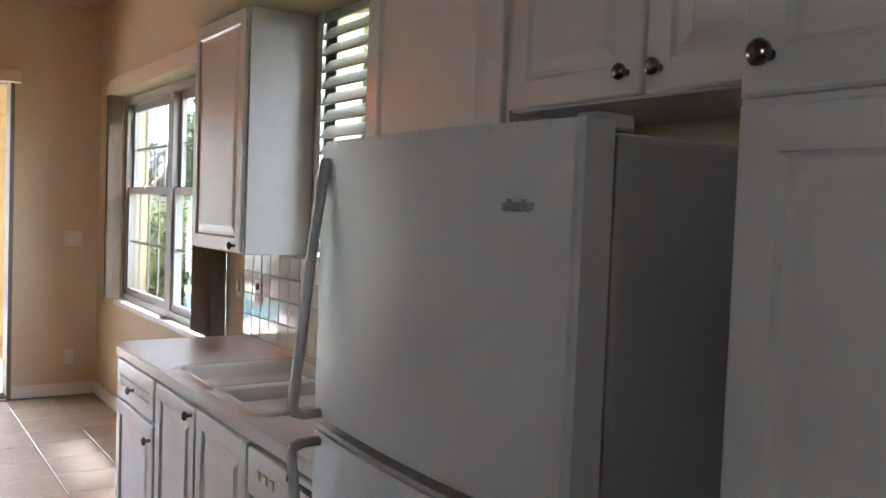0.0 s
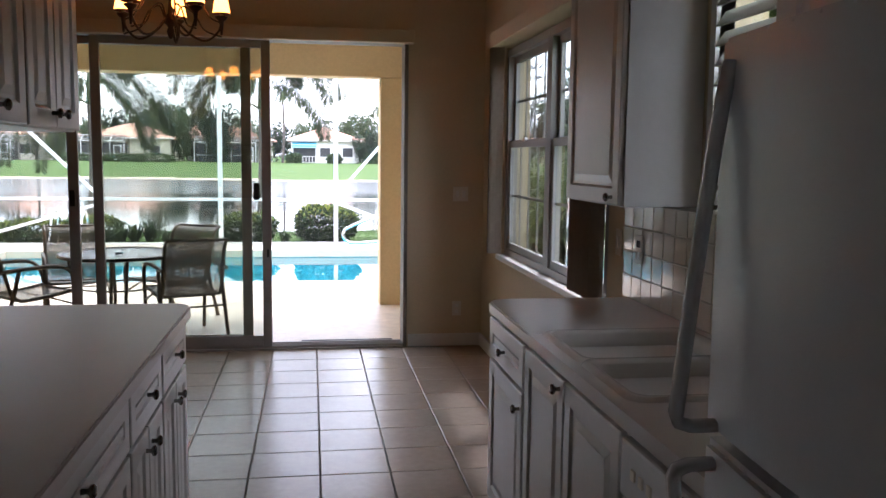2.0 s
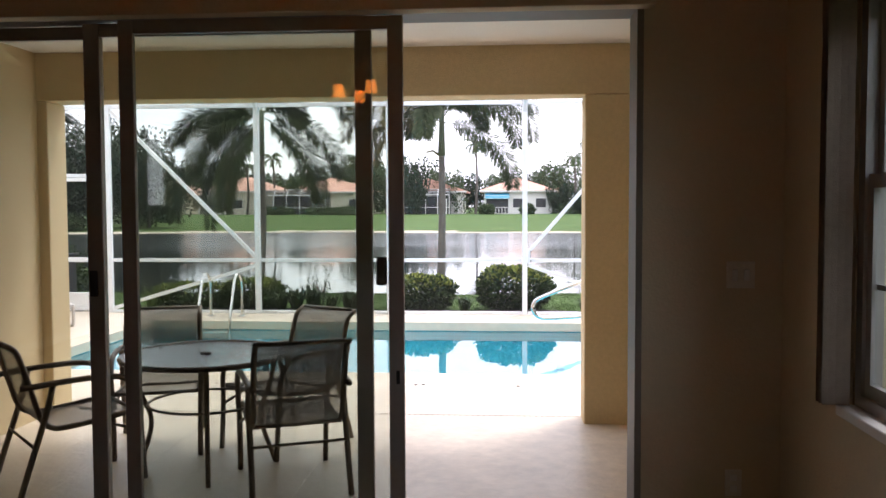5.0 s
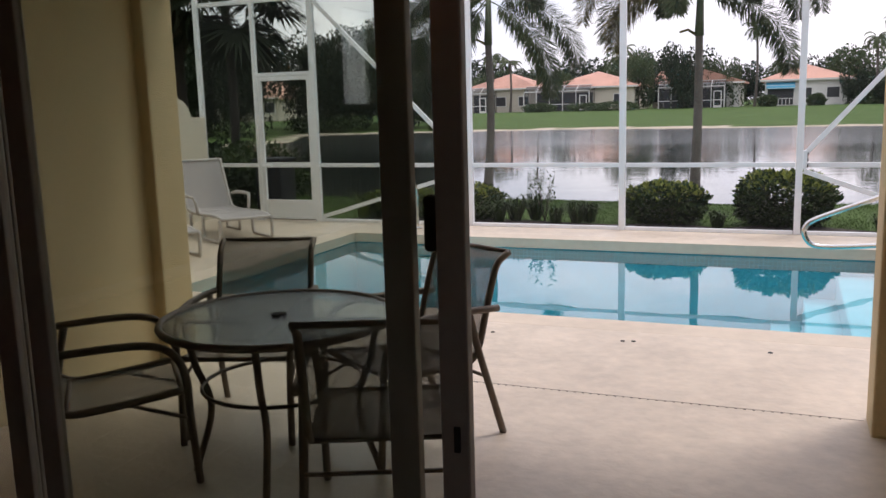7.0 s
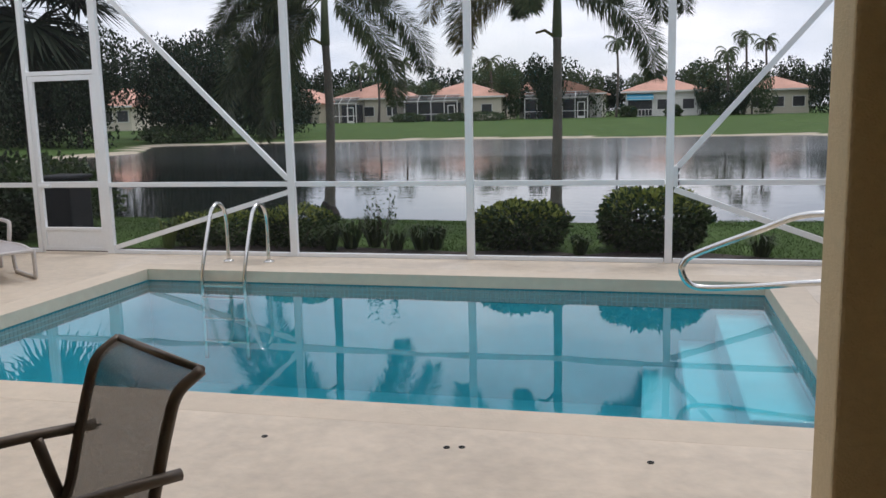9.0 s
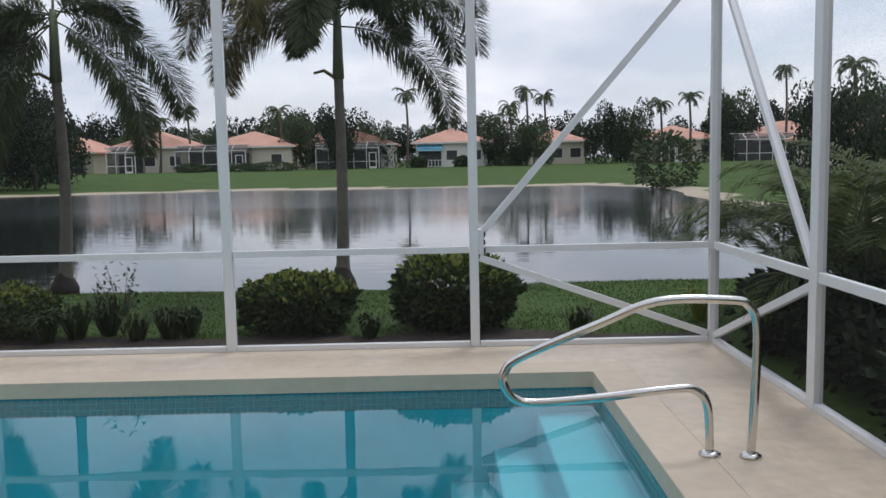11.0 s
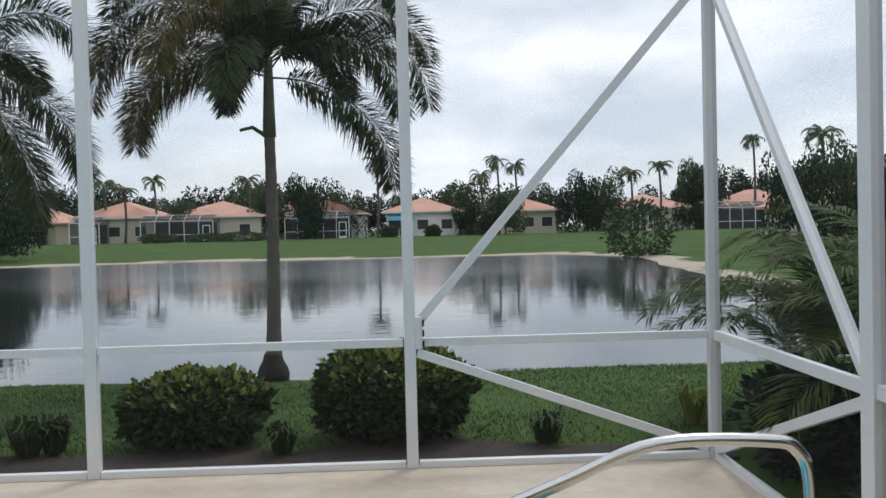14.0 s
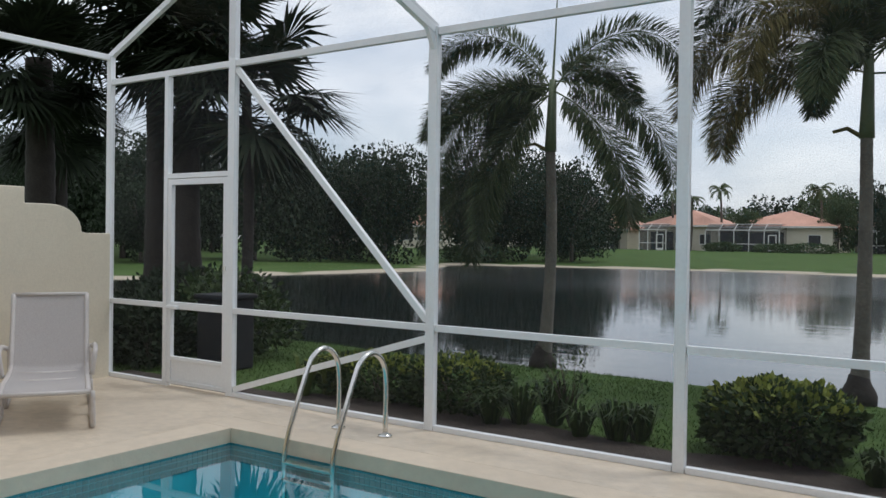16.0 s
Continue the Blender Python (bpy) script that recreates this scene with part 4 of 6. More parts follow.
for dz in (-0.024, 0.024):
    part("socket", B((-0.015, 0.015, -0.01, -0.006, dz - 0.014, dz + 0.014), bevel=0.003), M_white, plate_low)

# wall cabinets
def wall_unit(x_front, x_back, y0, y1, z0, z1, out, label, doors, name="wall_cabinet"):
    c = thing(name, (0, 0, 0), label, "cabinet", "wall cabinets")
    lo, hi = sorted((x_front, x_back))
    part("body", B((lo, hi, y0, y1, z0, z1), bevel=0.002, seg=1), M_cab, c)
    for a, b, k in doors:
        panel_door(a, b, z0 + 0.006, z1 - 0.006, x_front, out, "door", c, k)
    return c
wall_unit(0.32, 0.598, -3.84, -3.225, 1.328, 2.3, -1, "white wall cabinet with a raised-panel door by the window", [(-3.83, -3.235, (-3.775, 1.36))])
wall_unit(0.268, 0.598, -6.34, -5.54, 1.752, 2.3, -1, "white cabinet over the refrigerator with two doors", [(-5.935, -5.55, (-5.9, 1.8)), (-6.33, -5.945, (-5.98, 1.8))])
wall_unit(0.268, 0.598, -5.53, -4.9, 1.45, 2.3, -1, "white wall cabinet beside the refrigerator with a flat end", [(-5.52, -4.91, None)])
pantry = thing("pantry_cabinet", (0, 0, 0), "tall white pantry cabinet with an upper and a lower door", "cabinet")
part("body", B((-0.06, 0.598, -7.3, -6.385, 0.1, 2.3)), M_cab, pantry)
part("toe_kick", B((0.0, 0.598, -7.3, -6.385, 0.0, 0.1)), M_cab, pantry)
panel_door(-6.85, -6.395, 1.675, 2.29, -0.06, -1, "door", pantry, (-6.433, 1.72))
panel_door(-6.85, -6.395, 0.12, 1.665, -0.06, -1, "door", pantry, (-6.45, 0.945))
panel_door(-7.29, -6.86, 1.675, 2.29, -0.06, -1, "door", pantry)
panel_door(-7.29, -6.86, 0.12, 1.665, -0.06, -1, "door", pantry)

# refrigerator
fr = thing("refrigerator", (-0.07, 0, 0), "white top-freezer refrigerator with bowed handles", "refrigerator")
# The cabinet's greyer enamel carries the painted shade of its side.
part("cabinet", B((-0.055, 0.56, -6.248, -5.532, 0.03, 1.64), bevel=0.012), M_shaded_side_grey_trim, fr)
def fridge_door(z0, z1):
    """Door with a slightly bowed front and soft edges."""
    pts = []
    for k in range(13):
        u = k / 12
        pts.append((-0.122 - 0.022 * math.sin(math.pi * u), -6.25 + 0.72 * u))
    poly = [(-0.062, -6.25)] + pts + [(-0.062, -5.53)]
    bm = prism(poly, "z", z0, z1)
    es = [e for e in bm.edges if (e.verts[0].co.x < -0.1 and e.verts[1].co.x < -0.1)]
    bmesh.ops.bevel(bm, geom=es, offset=0.009, segments=2, affect="EDGES")
    return bm
frz = part("freezer_door", fridge_door(1.12, 1.654), M_fridge, fr, "white upper freezer door")
low = part("fridge_door", fridge_door(0.12, 1.104), M_fridge, fr, "white lower refrigerator door")
part("gasket", B((-0.062, -0.053, -6.24, -5.54, 0.1, 1.64)), M_gasket_and_shade, fr, "dark door gasket")
part("toe_grille", B((-0.05, -0.02, -6.22, -5.55, 0.02, 0.1), bevel=0.003), M_shaded_side_grey_trim, fr)
def grip(z0, z1, bend):
    zs = [z0 + (z1 - z0) * k / 10 for k in range(11)]
    bm = bmesh.new()
    pts = [(-0.126 - 0.056 * (k / 10) ** 0.8, -5.565, z) for k, z in enumerate(zs)]
    pts += [(-0.178, -5.565, z1 + bend * 0.012), (-0.16, -5.565, z1 + bend * 0.018), (-0.125, -5.565, z1 + bend * 0.018)]
    tube(bm, pts, 0.0095, 8)
    bmesh.ops.scale(bm, vec=(1, 1.5, 1), verts=bm.verts, space=Matrix.Translation((0, 5.565, 0)))
    return bm
part("hinge_cover", B((-0.09, -0.02, -6.245, -6.205, 1.641, 1.664), bevel=0.005), M_shaded_side_grey_trim, fr, "grey top hinge cover")
part("hinge", B((-0.13, -0.05, -6.255, -6.2, 1.106, 1.118), bevel=0.002), M_gasket_and_shade, fr, "dark middle hinge")
part("handle", grip(1.62, 1.15, -1), M_fridge, frz, "white bowed handle", smooth=True)
part("handle", grip(0.66, 1.06, 1), M_fridge, low, "white bowed handle", smooth=True)
for k, w in enumerate((0.018, 0.008, 0.006, 0.008, 0.007, 0.006, 0.009, 0.006)):
    y = -6.125 - 0.0075 * k
    part("badge_stroke", B((-0.1405, -0.132, y - w / 5, y + w / 5, 1.532 + (0.003 if k in (1, 5, 7) else 0), 1.545 + (0.004 if k in (1, 5) else 0))), M_logo, frz, "plain grey badge shape")

# peninsula with range
IX, IXB = -1.235, -1.83
for y0, y1, extra in ((-3.83, -3.3, 0), (-4.325, -3.832, 1), (-5.3, -4.327, 2)):
    ym = (y0 + y1) / 2
    base_unit(y0, y1, IX, IXB, 1, "white peninsula base cabinet with drawer and door", [(y0 + 0.012, ym - 0.005, 0.12, 0.69, (ym - 0.045, 0.63)), (ym + 0.005, y1 - 0.012, 0.12, 0.69, (ym + 0.045, 0.63))],
              [(y0 + 0.012, y1 - 0.012, 0.705, 0.86, (ym, 0.785))])
solo("peninsula_worktop", rounded_slab(-2.35, -1.195, -5.31, -3.235, 0.874, 0.914, [(-1.195, -3.235), (-2.35, -3.235)]), M_counter, "off-white laminate peninsula worktop", "worktop", "structure")
solo("peninsula_back", B((-1.86, -1.832, -5.3, -3.27, 0.0, 0.872)), M_wall, "beige back panel under the breakfast bar", "panel", "structure")
rng = thing("range", (0, 0, 0), "white electric range with black glass cooktop", "range")
part("body", B((-1.80, -1.12, -6.1, -5.335, 0.03, 0.9), bevel=0.006), M_fridge, rng)
part("cooktop", B((-1.78, -1.115, -6.085, -5.345, 0.9, 0.924), bevel=0.005), M_blackglass, rng, "black glass cooktop")
part("trim", B((-1.114, -1.085, -6.095, -5.34, 0.86, 0.922), bevel=0.008), M_fridge, rng, "white front trim")
od = part("oven_door", B((-1.118, -1.085, -6.08, -5.35, 0.24, 0.83), bevel=0.01), M_fridge, rng, "white oven door")
part("oven_window", B((-1.086, -1.081, -5.95, -5.48, 0.4, 0.68), bevel=0.002), M_blackglass, od, "dark oven window")
part("handle", rod(curve([(-1.085, -6.02, 0.77), (-1.035, -6.0, 0.775), (-1.03, -5.7, 0.775), (-1.035, -5.42, 0.775), (-1.085, -5.4, 0.77)]), 0.013), M_fridge, od, "white bar handle", smooth=True)
part("drawer", B((-1.118, -1.09, -6.08, -5.35, 0.05, 0.225), bevel=0.008), M_fridge, rng)
back = part("backguard", B((-1.80, -1.73, -6.1, -5.335, 0.9, 1.08), bevel=0.01), M_fridge, rng, "white control backguard")
# hanging cabinets over the peninsula
for k, (y0, y1) in enumerate(((-4.065, -3.52), (-4.61, -4.067), (-5.4, -4.612))):
    ym = (y0 + y1) / 2
    wall_unit(-1.54, -1.88, y0, y1, 1.562, 2.32, 1, "white cabinet hung over the peninsula", [(y0 + 0.008, ym - 0.003, (ym - 0.045, 1.612)), (ym + 0.003, y1 - 0.008, (ym + 0.045, 1.612))], "hanging_cabinet")
solo("soffit", B((-1.9, -1.52, -5.4, -3.5, 2.325, TOP)), M_wall, "painted soffit over the hanging cabinets", "soffit", "structure")
solo("soffit_east", B((0.25, XR, -7.3, -3.3, 2.305, TOP)), M_wall, "painted soffit over the wall cabinets", "soffit", "structure")
mat_k = rounded_slab(-1.0, -0.39, -5.2, -3.43, 0.0, 0.014, [(-1.0, -5.2), (-1.0, -3.43), (-0.39, -5.2), (-0.39, -3.43)], 0.07)
solo("kitchen_mat", mat_k, M_mat, "brown ribbed cushioned kitchen floor mat", "mat")

# ---------------------------------------------------------------- chandelier
ch = thing("chandelier", (-1.45, -2.0, 2.09), "wrought iron chandelier with five lit amber shades", "chandelier")
part("stem", lathe([(0.004, -0.01), (0.012, 0.0), (0.02, 0.03), (0.012, 0.05), (0.034, 0.075), (0.034, 0.1), (0.012, 0.12), (0.007, 0.2), (0.007, 0.6), (0.014, 0.63), (0.007, 0.66), (0.007, TOP - 2.09 - 0.03), (0.06, TOP - 2.09 - 0.02), (0.06, TOP - 2.091)], seg=12), M_iron, ch, smooth=True)
for k in range(5):
    a = radians(72 * k + 18)
    c, s = math.cos(a), math.sin(a)
    R = 0.26
    arm = part("arm", rod(curve([(0.02 * c, 0.02 * s, 0.1), (0.1 * c, 0.1 * s, 0.02), (0.18 * c, 0.18 * s, -0.005), (0.245 * c, 0.245 * s, 0.05), (R * c, R * s, 0.115)]), 0.0065, 6), M_iron, ch, smooth=True)
    part("scroll", rod(curve([(0.03 * c, 0.03 * s, 0.1), (0.06 * c, 0.06 * s, 0.16), (0.12 * c, 0.12 * s, 0.13), (0.17 * c, 0.17 * s, 0.05), (R * c, R * s, 0.02)]), 0.0045, 6), M_iron, ch, smooth=True)
    part("scroll", rod(curve([(0.015 * c, 0.015 * s, 0.55), (0.1 * c, 0.1 * s, 0.45), (0.13 * c, 0.13 * s, 0.28), (0.19 * c, 0.19 * s, 0.13), (R * c, R * s, 0.09)]), 0.0045, 6), M_iron, ch, smooth=True)
    part("bobeche", lathe([(0.006, 0.03), (0.012, 0.1), (0.032, 0.118), (0.034, 0.126), (0.012, 0.124)], (R * c, R * s, 0), 12), M_iron, ch, smooth=True)
    part("candle", lathe([(0.011, 0.124), (0.011, 0.17), (0.008, 0.175)], (R * c, R * s, 0), 10), M_candle, ch)
    part("bulb", lathe([(0.006, 0.172), (0.015, 0.185), (0.017, 0.2), (0.009, 0.22), (0.002, 0.228)], (R * c, R * s, 0), 10), M_bulb, ch, "lit warm bulb", smooth=True)
    bm = bmesh.new()
    rings = [[bm.verts.new((R * c + r * math.cos(2 * math.pi * j / 20), R * s + r * math.sin(2 * math.pi * j / 20), z)) for j in range(20)] for r, z in ((0.046, 0.14), (0.03, 0.232))]
    for j in range(20):
        bm.faces.new((rings[0][j], rings[0][(j + 1) % 20], rings[1][(j + 1) % 20], rings[1][j]))
    bmesh.ops.solidify(bm, geom=bm.faces[:], thickness=0.0015)
    sh = part("shade", bm, M_shade, ch, "glowing amber fabric shade", smooth=True)
    for r, z in ((0.0468, 0.138), (0.0308, 0.23)):
        part("shade_trim", lathe([(r - 0.002, z), (r, z), (r - 0.0003, z + 0.004), (r - 0.002, z + 0.004)], (R * c, R * s, 0), 20), M_band, sh)

# ---------------------------------------------------------------- patio furniture
def sling_chair():
    """Built facing +y, with its feet on z = 0."""
    c = thing("patio_chair", (0, 0, 0), "dark bronze patio armchair with a woven sling seat", "chair", "chairs round the patio table")
    prof = curve([(0, 0.27, 0.425), (0, 0.12, 0.405), (0, -0.1, 0.385), (0, -0.2, 0.39), (0, -0.265, 0.45), (0, -0.31, 0.6), (0, -0.36, 0.77), (0, -0.395, 0.85), (0, -0.465, 0.895)], 5)
    for x in (-0.255, 0.255):
        part("side_rail", rod([(x, p.y, p.z) for p in prof], 0.017, 8), M_bronze, c, smooth=True)
        part("arm", rod(curve([(x * 1.07, -0.375, 0.635), (x * 1.1, -0.15, 0.65), (x * 1.12, 0.1, 0.65), (x * 1.12, 0.22, 0.61), (x * 1.1, 0.28, 0.5), (x * 1.06, 0.29, 0.3), (x * 1.05, 0.31, 0.0)], 5), 0.0175, 8), M_bronze, c, "curved arm running down into the front leg", smooth=True)
        part("rear_leg", rod(curve([(x * 1.06, -0.2, 0.64), (x * 1.07, -0.25, 0.45), (x * 1.07, -0.325, 0.22), (x * 1.08, -0.395, 0.0)], 4), 0.018, 8), M_bronze, c, smooth=True)
        part("brace", rod([(x, 0.02, 0.4), (x * 1.06, 0.285, 0.3)], 0.009, 6), M_bronze, c, smooth=True)
    bm = bmesh.new()
    cols = [[bm.verts.new((x, p.y, p.z + 0.006 - 0.012 * (1 - (x / 0.255) ** 2))) for p in prof] for x in (-0.25, -0.12, 0, 0.12, 0.25)]
    for a, b in zip(cols, cols[1:]):
        for k in range(len(prof) - 1):
            bm.faces.new((a[k], a[k + 1], b[k + 1], b[k]))
    part("sling", bm, M_sling, c, "taupe woven mesh sling", smooth=True)
    for y, z in ((0.265, 0.42), (-0.2, 0.385), (-0.465, 0.895)):
        part("cross_bar", rod([(-0.255, y, z), (0.255, y, z)], 0.0125, 8), M_bronze, c, smooth=True)
    part("stretcher", rod([(-0.27, -0.31, 0.3), (0.27, -0.31, 0.3)], 0.009, 6), M_bronze, c, smooth=True)
    return c

first = sling_chair()
TC = (-2.46, 1.36)
seats = [((-3.17, 1.1), (0.718, 0.696)), ((-1.87, 1.15), (-0.398, 0.917)), ((-2.95, 1.82), (0.316, -0.949)), ((-2.12, 1.9), (-0.53, -0.85))]
for k, ((x, y), (fx, fy)) in enumerate(seats):
    m = pose(x, y, DECK, 0, 0, math.degrees(math.atan2(-fx, fy)))
    if k:
        copy_thing(first, m)
    else:
        first.matrix_world = m
tb = thing("patio_table", (*TC, DECK), "round bronze patio table with rippled glass top", "table")
part("tabletop", lathe([(0.49, 0.712), (0.495, 0.715), (0.49, 0.718)], seg=48), M_tglass, tb, "rippled tempered glass top")
part("rim", tube(bmesh.new(), [(0.505 * math.cos(2 * math.pi * k / 48), 0.505 * math.sin(2 * math.pi * k / 48), 0.71) for k in range(49)], 0.017, 8, cap=False), M_bronze, tb, smooth=True)
part("umbrella_ring", lathe([(0.022, 0.708), (0.034, 0.708), (0.034, 0.726), (0.022, 0.726)], seg=16), M_black, tb, "black umbrella hole ring")
for k in range(4):
    a = radians(90 * k + 20)
    c, s = math.cos(a), math.sin(a)
    part("leg", rod(curve([(0.43 * c, 0.43 * s, 0.7), (0.39 * c, 0.39 * s, 0.5), (0.33 * c, 0.33 * s, 0.3), (0.42 * c, 0.42 * s, 0.0)]), 0.016, 8), M_bronze, tb, smooth=True)
    part("spoke", rod([(0.03 * c, 0.03 * s, 0.69), (0.44 * c, 0.44 * s, 0.695)], 0.011, 6), M_bronze, tb)
part("ring", tube(bmesh.new(), [(0.35 * math.cos(2 * math.pi * k / 32), 0.35 * math.sin(2 * math.pi * k / 32), 0.42) for k in range(33)], 0.009, 6, cap=False), M_bronze, tb, smooth=True)
solo("doormat", rounded_slab(-0.83, -0.04, 0.45, 0.73, DECK, DECK + 0.022, []), M_black, "black rubber doormat outside the sliding door", "mat")

def lounger():
    """Facing +y (the foot end), origin under the middle of the seat."""
    c = thing("sun_lounger", (0, 0, 0), "white resin sun lounger with mesh sling, back raised", "lounger", "loungers by the pool")
    prof = curve([(0, 0.98, 0.3), (0, 0.7, 0.33), (0, 0.1, 0.31), (0, -0.22, 0.33), (0, -0.3, 0.4), (0, -0.45, 0.68), (0, -0.58, 0.97)], 5)
    for x in (-0.31, 0.31):
        part("side_rail", rod([(x, p.y, p.z) for p in prof], 0.022, 8), M_lounge, c, smooth=True)
        part("leg_loop", rod(curve([(x * 1.1, 0.95, 0.3), (x * 1.12, 0.93, 0.05), (x * 1.12, 0.85, 0.02), (x * 1.12, 0.45, 0.02), (x * 1.1, 0.36, 0.06), (x * 1.08, 0.34, 0.3)], 5), 0.022, 8), M_lounge, c, smooth=True)
        part("leg_loop", rod(curve([(x * 1.08, -0.1, 0.3), (x * 1.1, -0.1, 0.05), (x * 1.1, -0.16, 0.02), (x * 1.1, -0.5, 0.02), (x * 1.1, -0.56, 0.06), (x * 1.08, -0.5, 0.5)], 5), 0.022, 8), M_lounge, c, smooth=True)
        part("arm", rod(curve([(x * 1.15, -0.36, 0.5), (x * 1.22, -0.2, 0.53), (x * 1.22, 0.1, 0.53), (x * 1.2, 0.2, 0.5), (x * 1.12, 0.22, 0.32)], 5), 0.022, 8), M_lounge, c, smooth=True)
    bm = bmesh.new()
    cols = [[bm.verts.new((x, p.y, p.z + 0.008 - 0.02 * (1 - (x / 0.31) ** 2))) for p in prof] for x in (-0.31, -0.15, 0, 0.15, 0.31)]
    for a, b in zip(cols, cols[1:]):
        for k in range(len(prof) - 1):
            bm.faces.new((a[k], a[k + 1], b[k + 1], b[k]))
    part("sling", bm, M_lsling, c, "pale woven mesh sling", smooth=True)
    for y, z in ((0.98, 0.3), (-0.58, 0.97), (0.34, 0.3), (-0.1, 0.3)):
        part("cross_bar", rod([(-0.32, y, z), (0.32, y, z)], 0.018, 8), M_lounge, c, smooth=True)
    return c
lg = lounger()
lg.matrix_world = pose(-7.5, 7.62, DECK, 0, 0, -122)
copy_thing(lg, pose(-7.55, 6.15, DECK, 0, 0, -118))

# ---------------------------------------------------------------- pool fittings
rail = thing("pool_handrail", (0, 0, 0), "polished stainless pool handrail at the steps", "handrail")
part("rail_tube", rod(curve([(1.015, 6.26, DECK), (1.03, 6.26, 0.2), (1.04, 6.265, 0.55), (1.0, 6.27, 0.67), (0.9, 6.275, 0.705), (0.53, 6.28, 0.705), (0.22, 6.28, 0.59), (-0.17, 6.28, 0.43), (-0.255, 6.28, 0.36), (-0.265, 6.28, 0.29), (-0.21, 6.28, 0.21), (-0.1, 6.285, 0.185), (0.2, 6.29, 0.2), (0.6, 6.295, 0.238), (0.73, 6.3, 0.23), (0.8, 6.3, 0.14), (0.815, 6.3, DECK)], 6), 0.023, 12), M_chrome, rail, smooth=True)
for x, y in ((1.015, 6.26), (0.815, 6.3)):
    part("escutcheon", lathe([(0.058, 0), (0.056, 0.012), (0.035, 0.022), (0.025, 0.024)], (x, y, DECK + 0.001), 18), M_chrome, rail, smooth=True)
lad = thing("pool_ladder", (0, 0, 0), "stainless pool ladder hooked over the deck edge", "ladder")
for x in (-5.01, -4.53):
    part("rail_tube", rod(curve([(x, 8.62, DECK), (x, 8.625, 0.28), (x, 8.58, 0.46), (x, 8.46, 0.54), (x, 8.33, 0.5), (x, 8.24, 0.36), (x, 8.05, -0.1), (x, 8.02, -0.35), (x, 8.02, -1.05)], 6), 0.021, 12), M_chrome, lad, smooth=True)
    part("escutcheon", lathe([(0.058, 0), (0.056, 0.012), (0.035, 0.022), (0.025, 0.024)], (x, 8.62, DECK + 0.001), 18), M_chrome, lad, smooth=True)
for z in (-0.27, -0.4, -0.62, -0.86):
    part("tread", B((-5.01, -4.53, 7.985, 8.06, z - 0.012, z + 0.012), bevel=0.006), M_chrome, lad)

# ---------------------------------------------------------------- plants
rng_p = random.Random(7)

def mesh_from(name, verts, faces, mats, idx=None, smooth=False):
    me = bpy.data.meshes.new(name)
    me.from_pydata(verts, [], faces)
    for m in mats:
        me.materials.append(m)
    if idx:
        me.polygons.foreach_set("material_index", idx)
    if smooth:
        me.polygons.foreach_set("use_smooth", [True] * len(me.polygons))
    return me

def rachis(start, az, elev, length, droop, n=18):
    """Points along a leaf's midrib that bends down under its weight."""
    p, out = Vector(start), [Vector(start)]
    e = elev
    for k in range(n):
        e -= droop / n * (0.4 + 1.3 * k / n)
        e = max(e, radians(-86))
        p = p + Vector((math.cos(az) * math.cos(e), math.sin(az) * math.cos(e), math.sin(e))) * (length / n)
        out.append(p.copy())
    return out

def frond_mesh(name, pts, leaflet, per, ranks, width, mat, rng, hang=0.35, bare=0.12, r=0.012):
    """Midrib with leaflets. ranks: leaflet directions round the rib (2: flat feather, 4 or more: bushy foxtail)."""
    bm = bmesh.new()
    tube(bm, pts, r, 5, taper=0.002)
    V = [v.co.copy() for v in bm.verts]
    bm.verts.index_update()
    F = [[v.index for v in f.verts] for f in bm.faces]
    bm.free()
    n = len(pts) - 1
    for k in range(per):
        u = bare + (1 - bare) * (k + rng.random()) / per
        i = min(int(u * n), n - 1)
        p = pts[i].lerp(pts[i + 1], u * n - i)
        d = (pts[i + 1] - pts[i]).normalized()
        side = d.cross(Vector((0, 0, 1)))
        side = side.normalized() if side.length > 1e-3 else Vector((1, 0, 0))
        up = side.cross(d).normalized()
        size = leaflet * (0.35 + 0.65 * math.sin(math.pi * min(1, (u - bare) / (1 - bare) * 0.9 + 0.1)) ** 0.6)
        for q in range(ranks):
            if ranks == 2:
                a = (0.25 if q == 0 else math.pi - 0.25) + rng.uniform(-0.2, 0.2)
            else:
                a = 2 * math.pi * (q + rng.random()) / ranks
            out = (math.cos(a) * side + math.sin(a) * up) * 0.8 + d * rng.uniform(0.45, 0.8)
            out = out.normalized()
            L = size * rng.uniform(0.8, 1.15)
            mid = p + out * L * 0.5 + Vector((0, 0, -hang * L * 0.12))
            tip = p + out * L * 0.92 + Vector((0, 0, -hang * L * 0.55))
            w = out.cross(up if abs(out.dot(up)) < 0.9 else side).normalized() * width / 2
            b = len(V)
            V += [p.copy(), mid - w, tip, mid + w]
            F.append([b, b + 1, b + 2, b + 3])
    return mesh_from(name, V, F, [mat])

def add_part(name, me, parent, label=""):
    o = new(name, me)
    o.parent = parent
    return tagged(o, label)

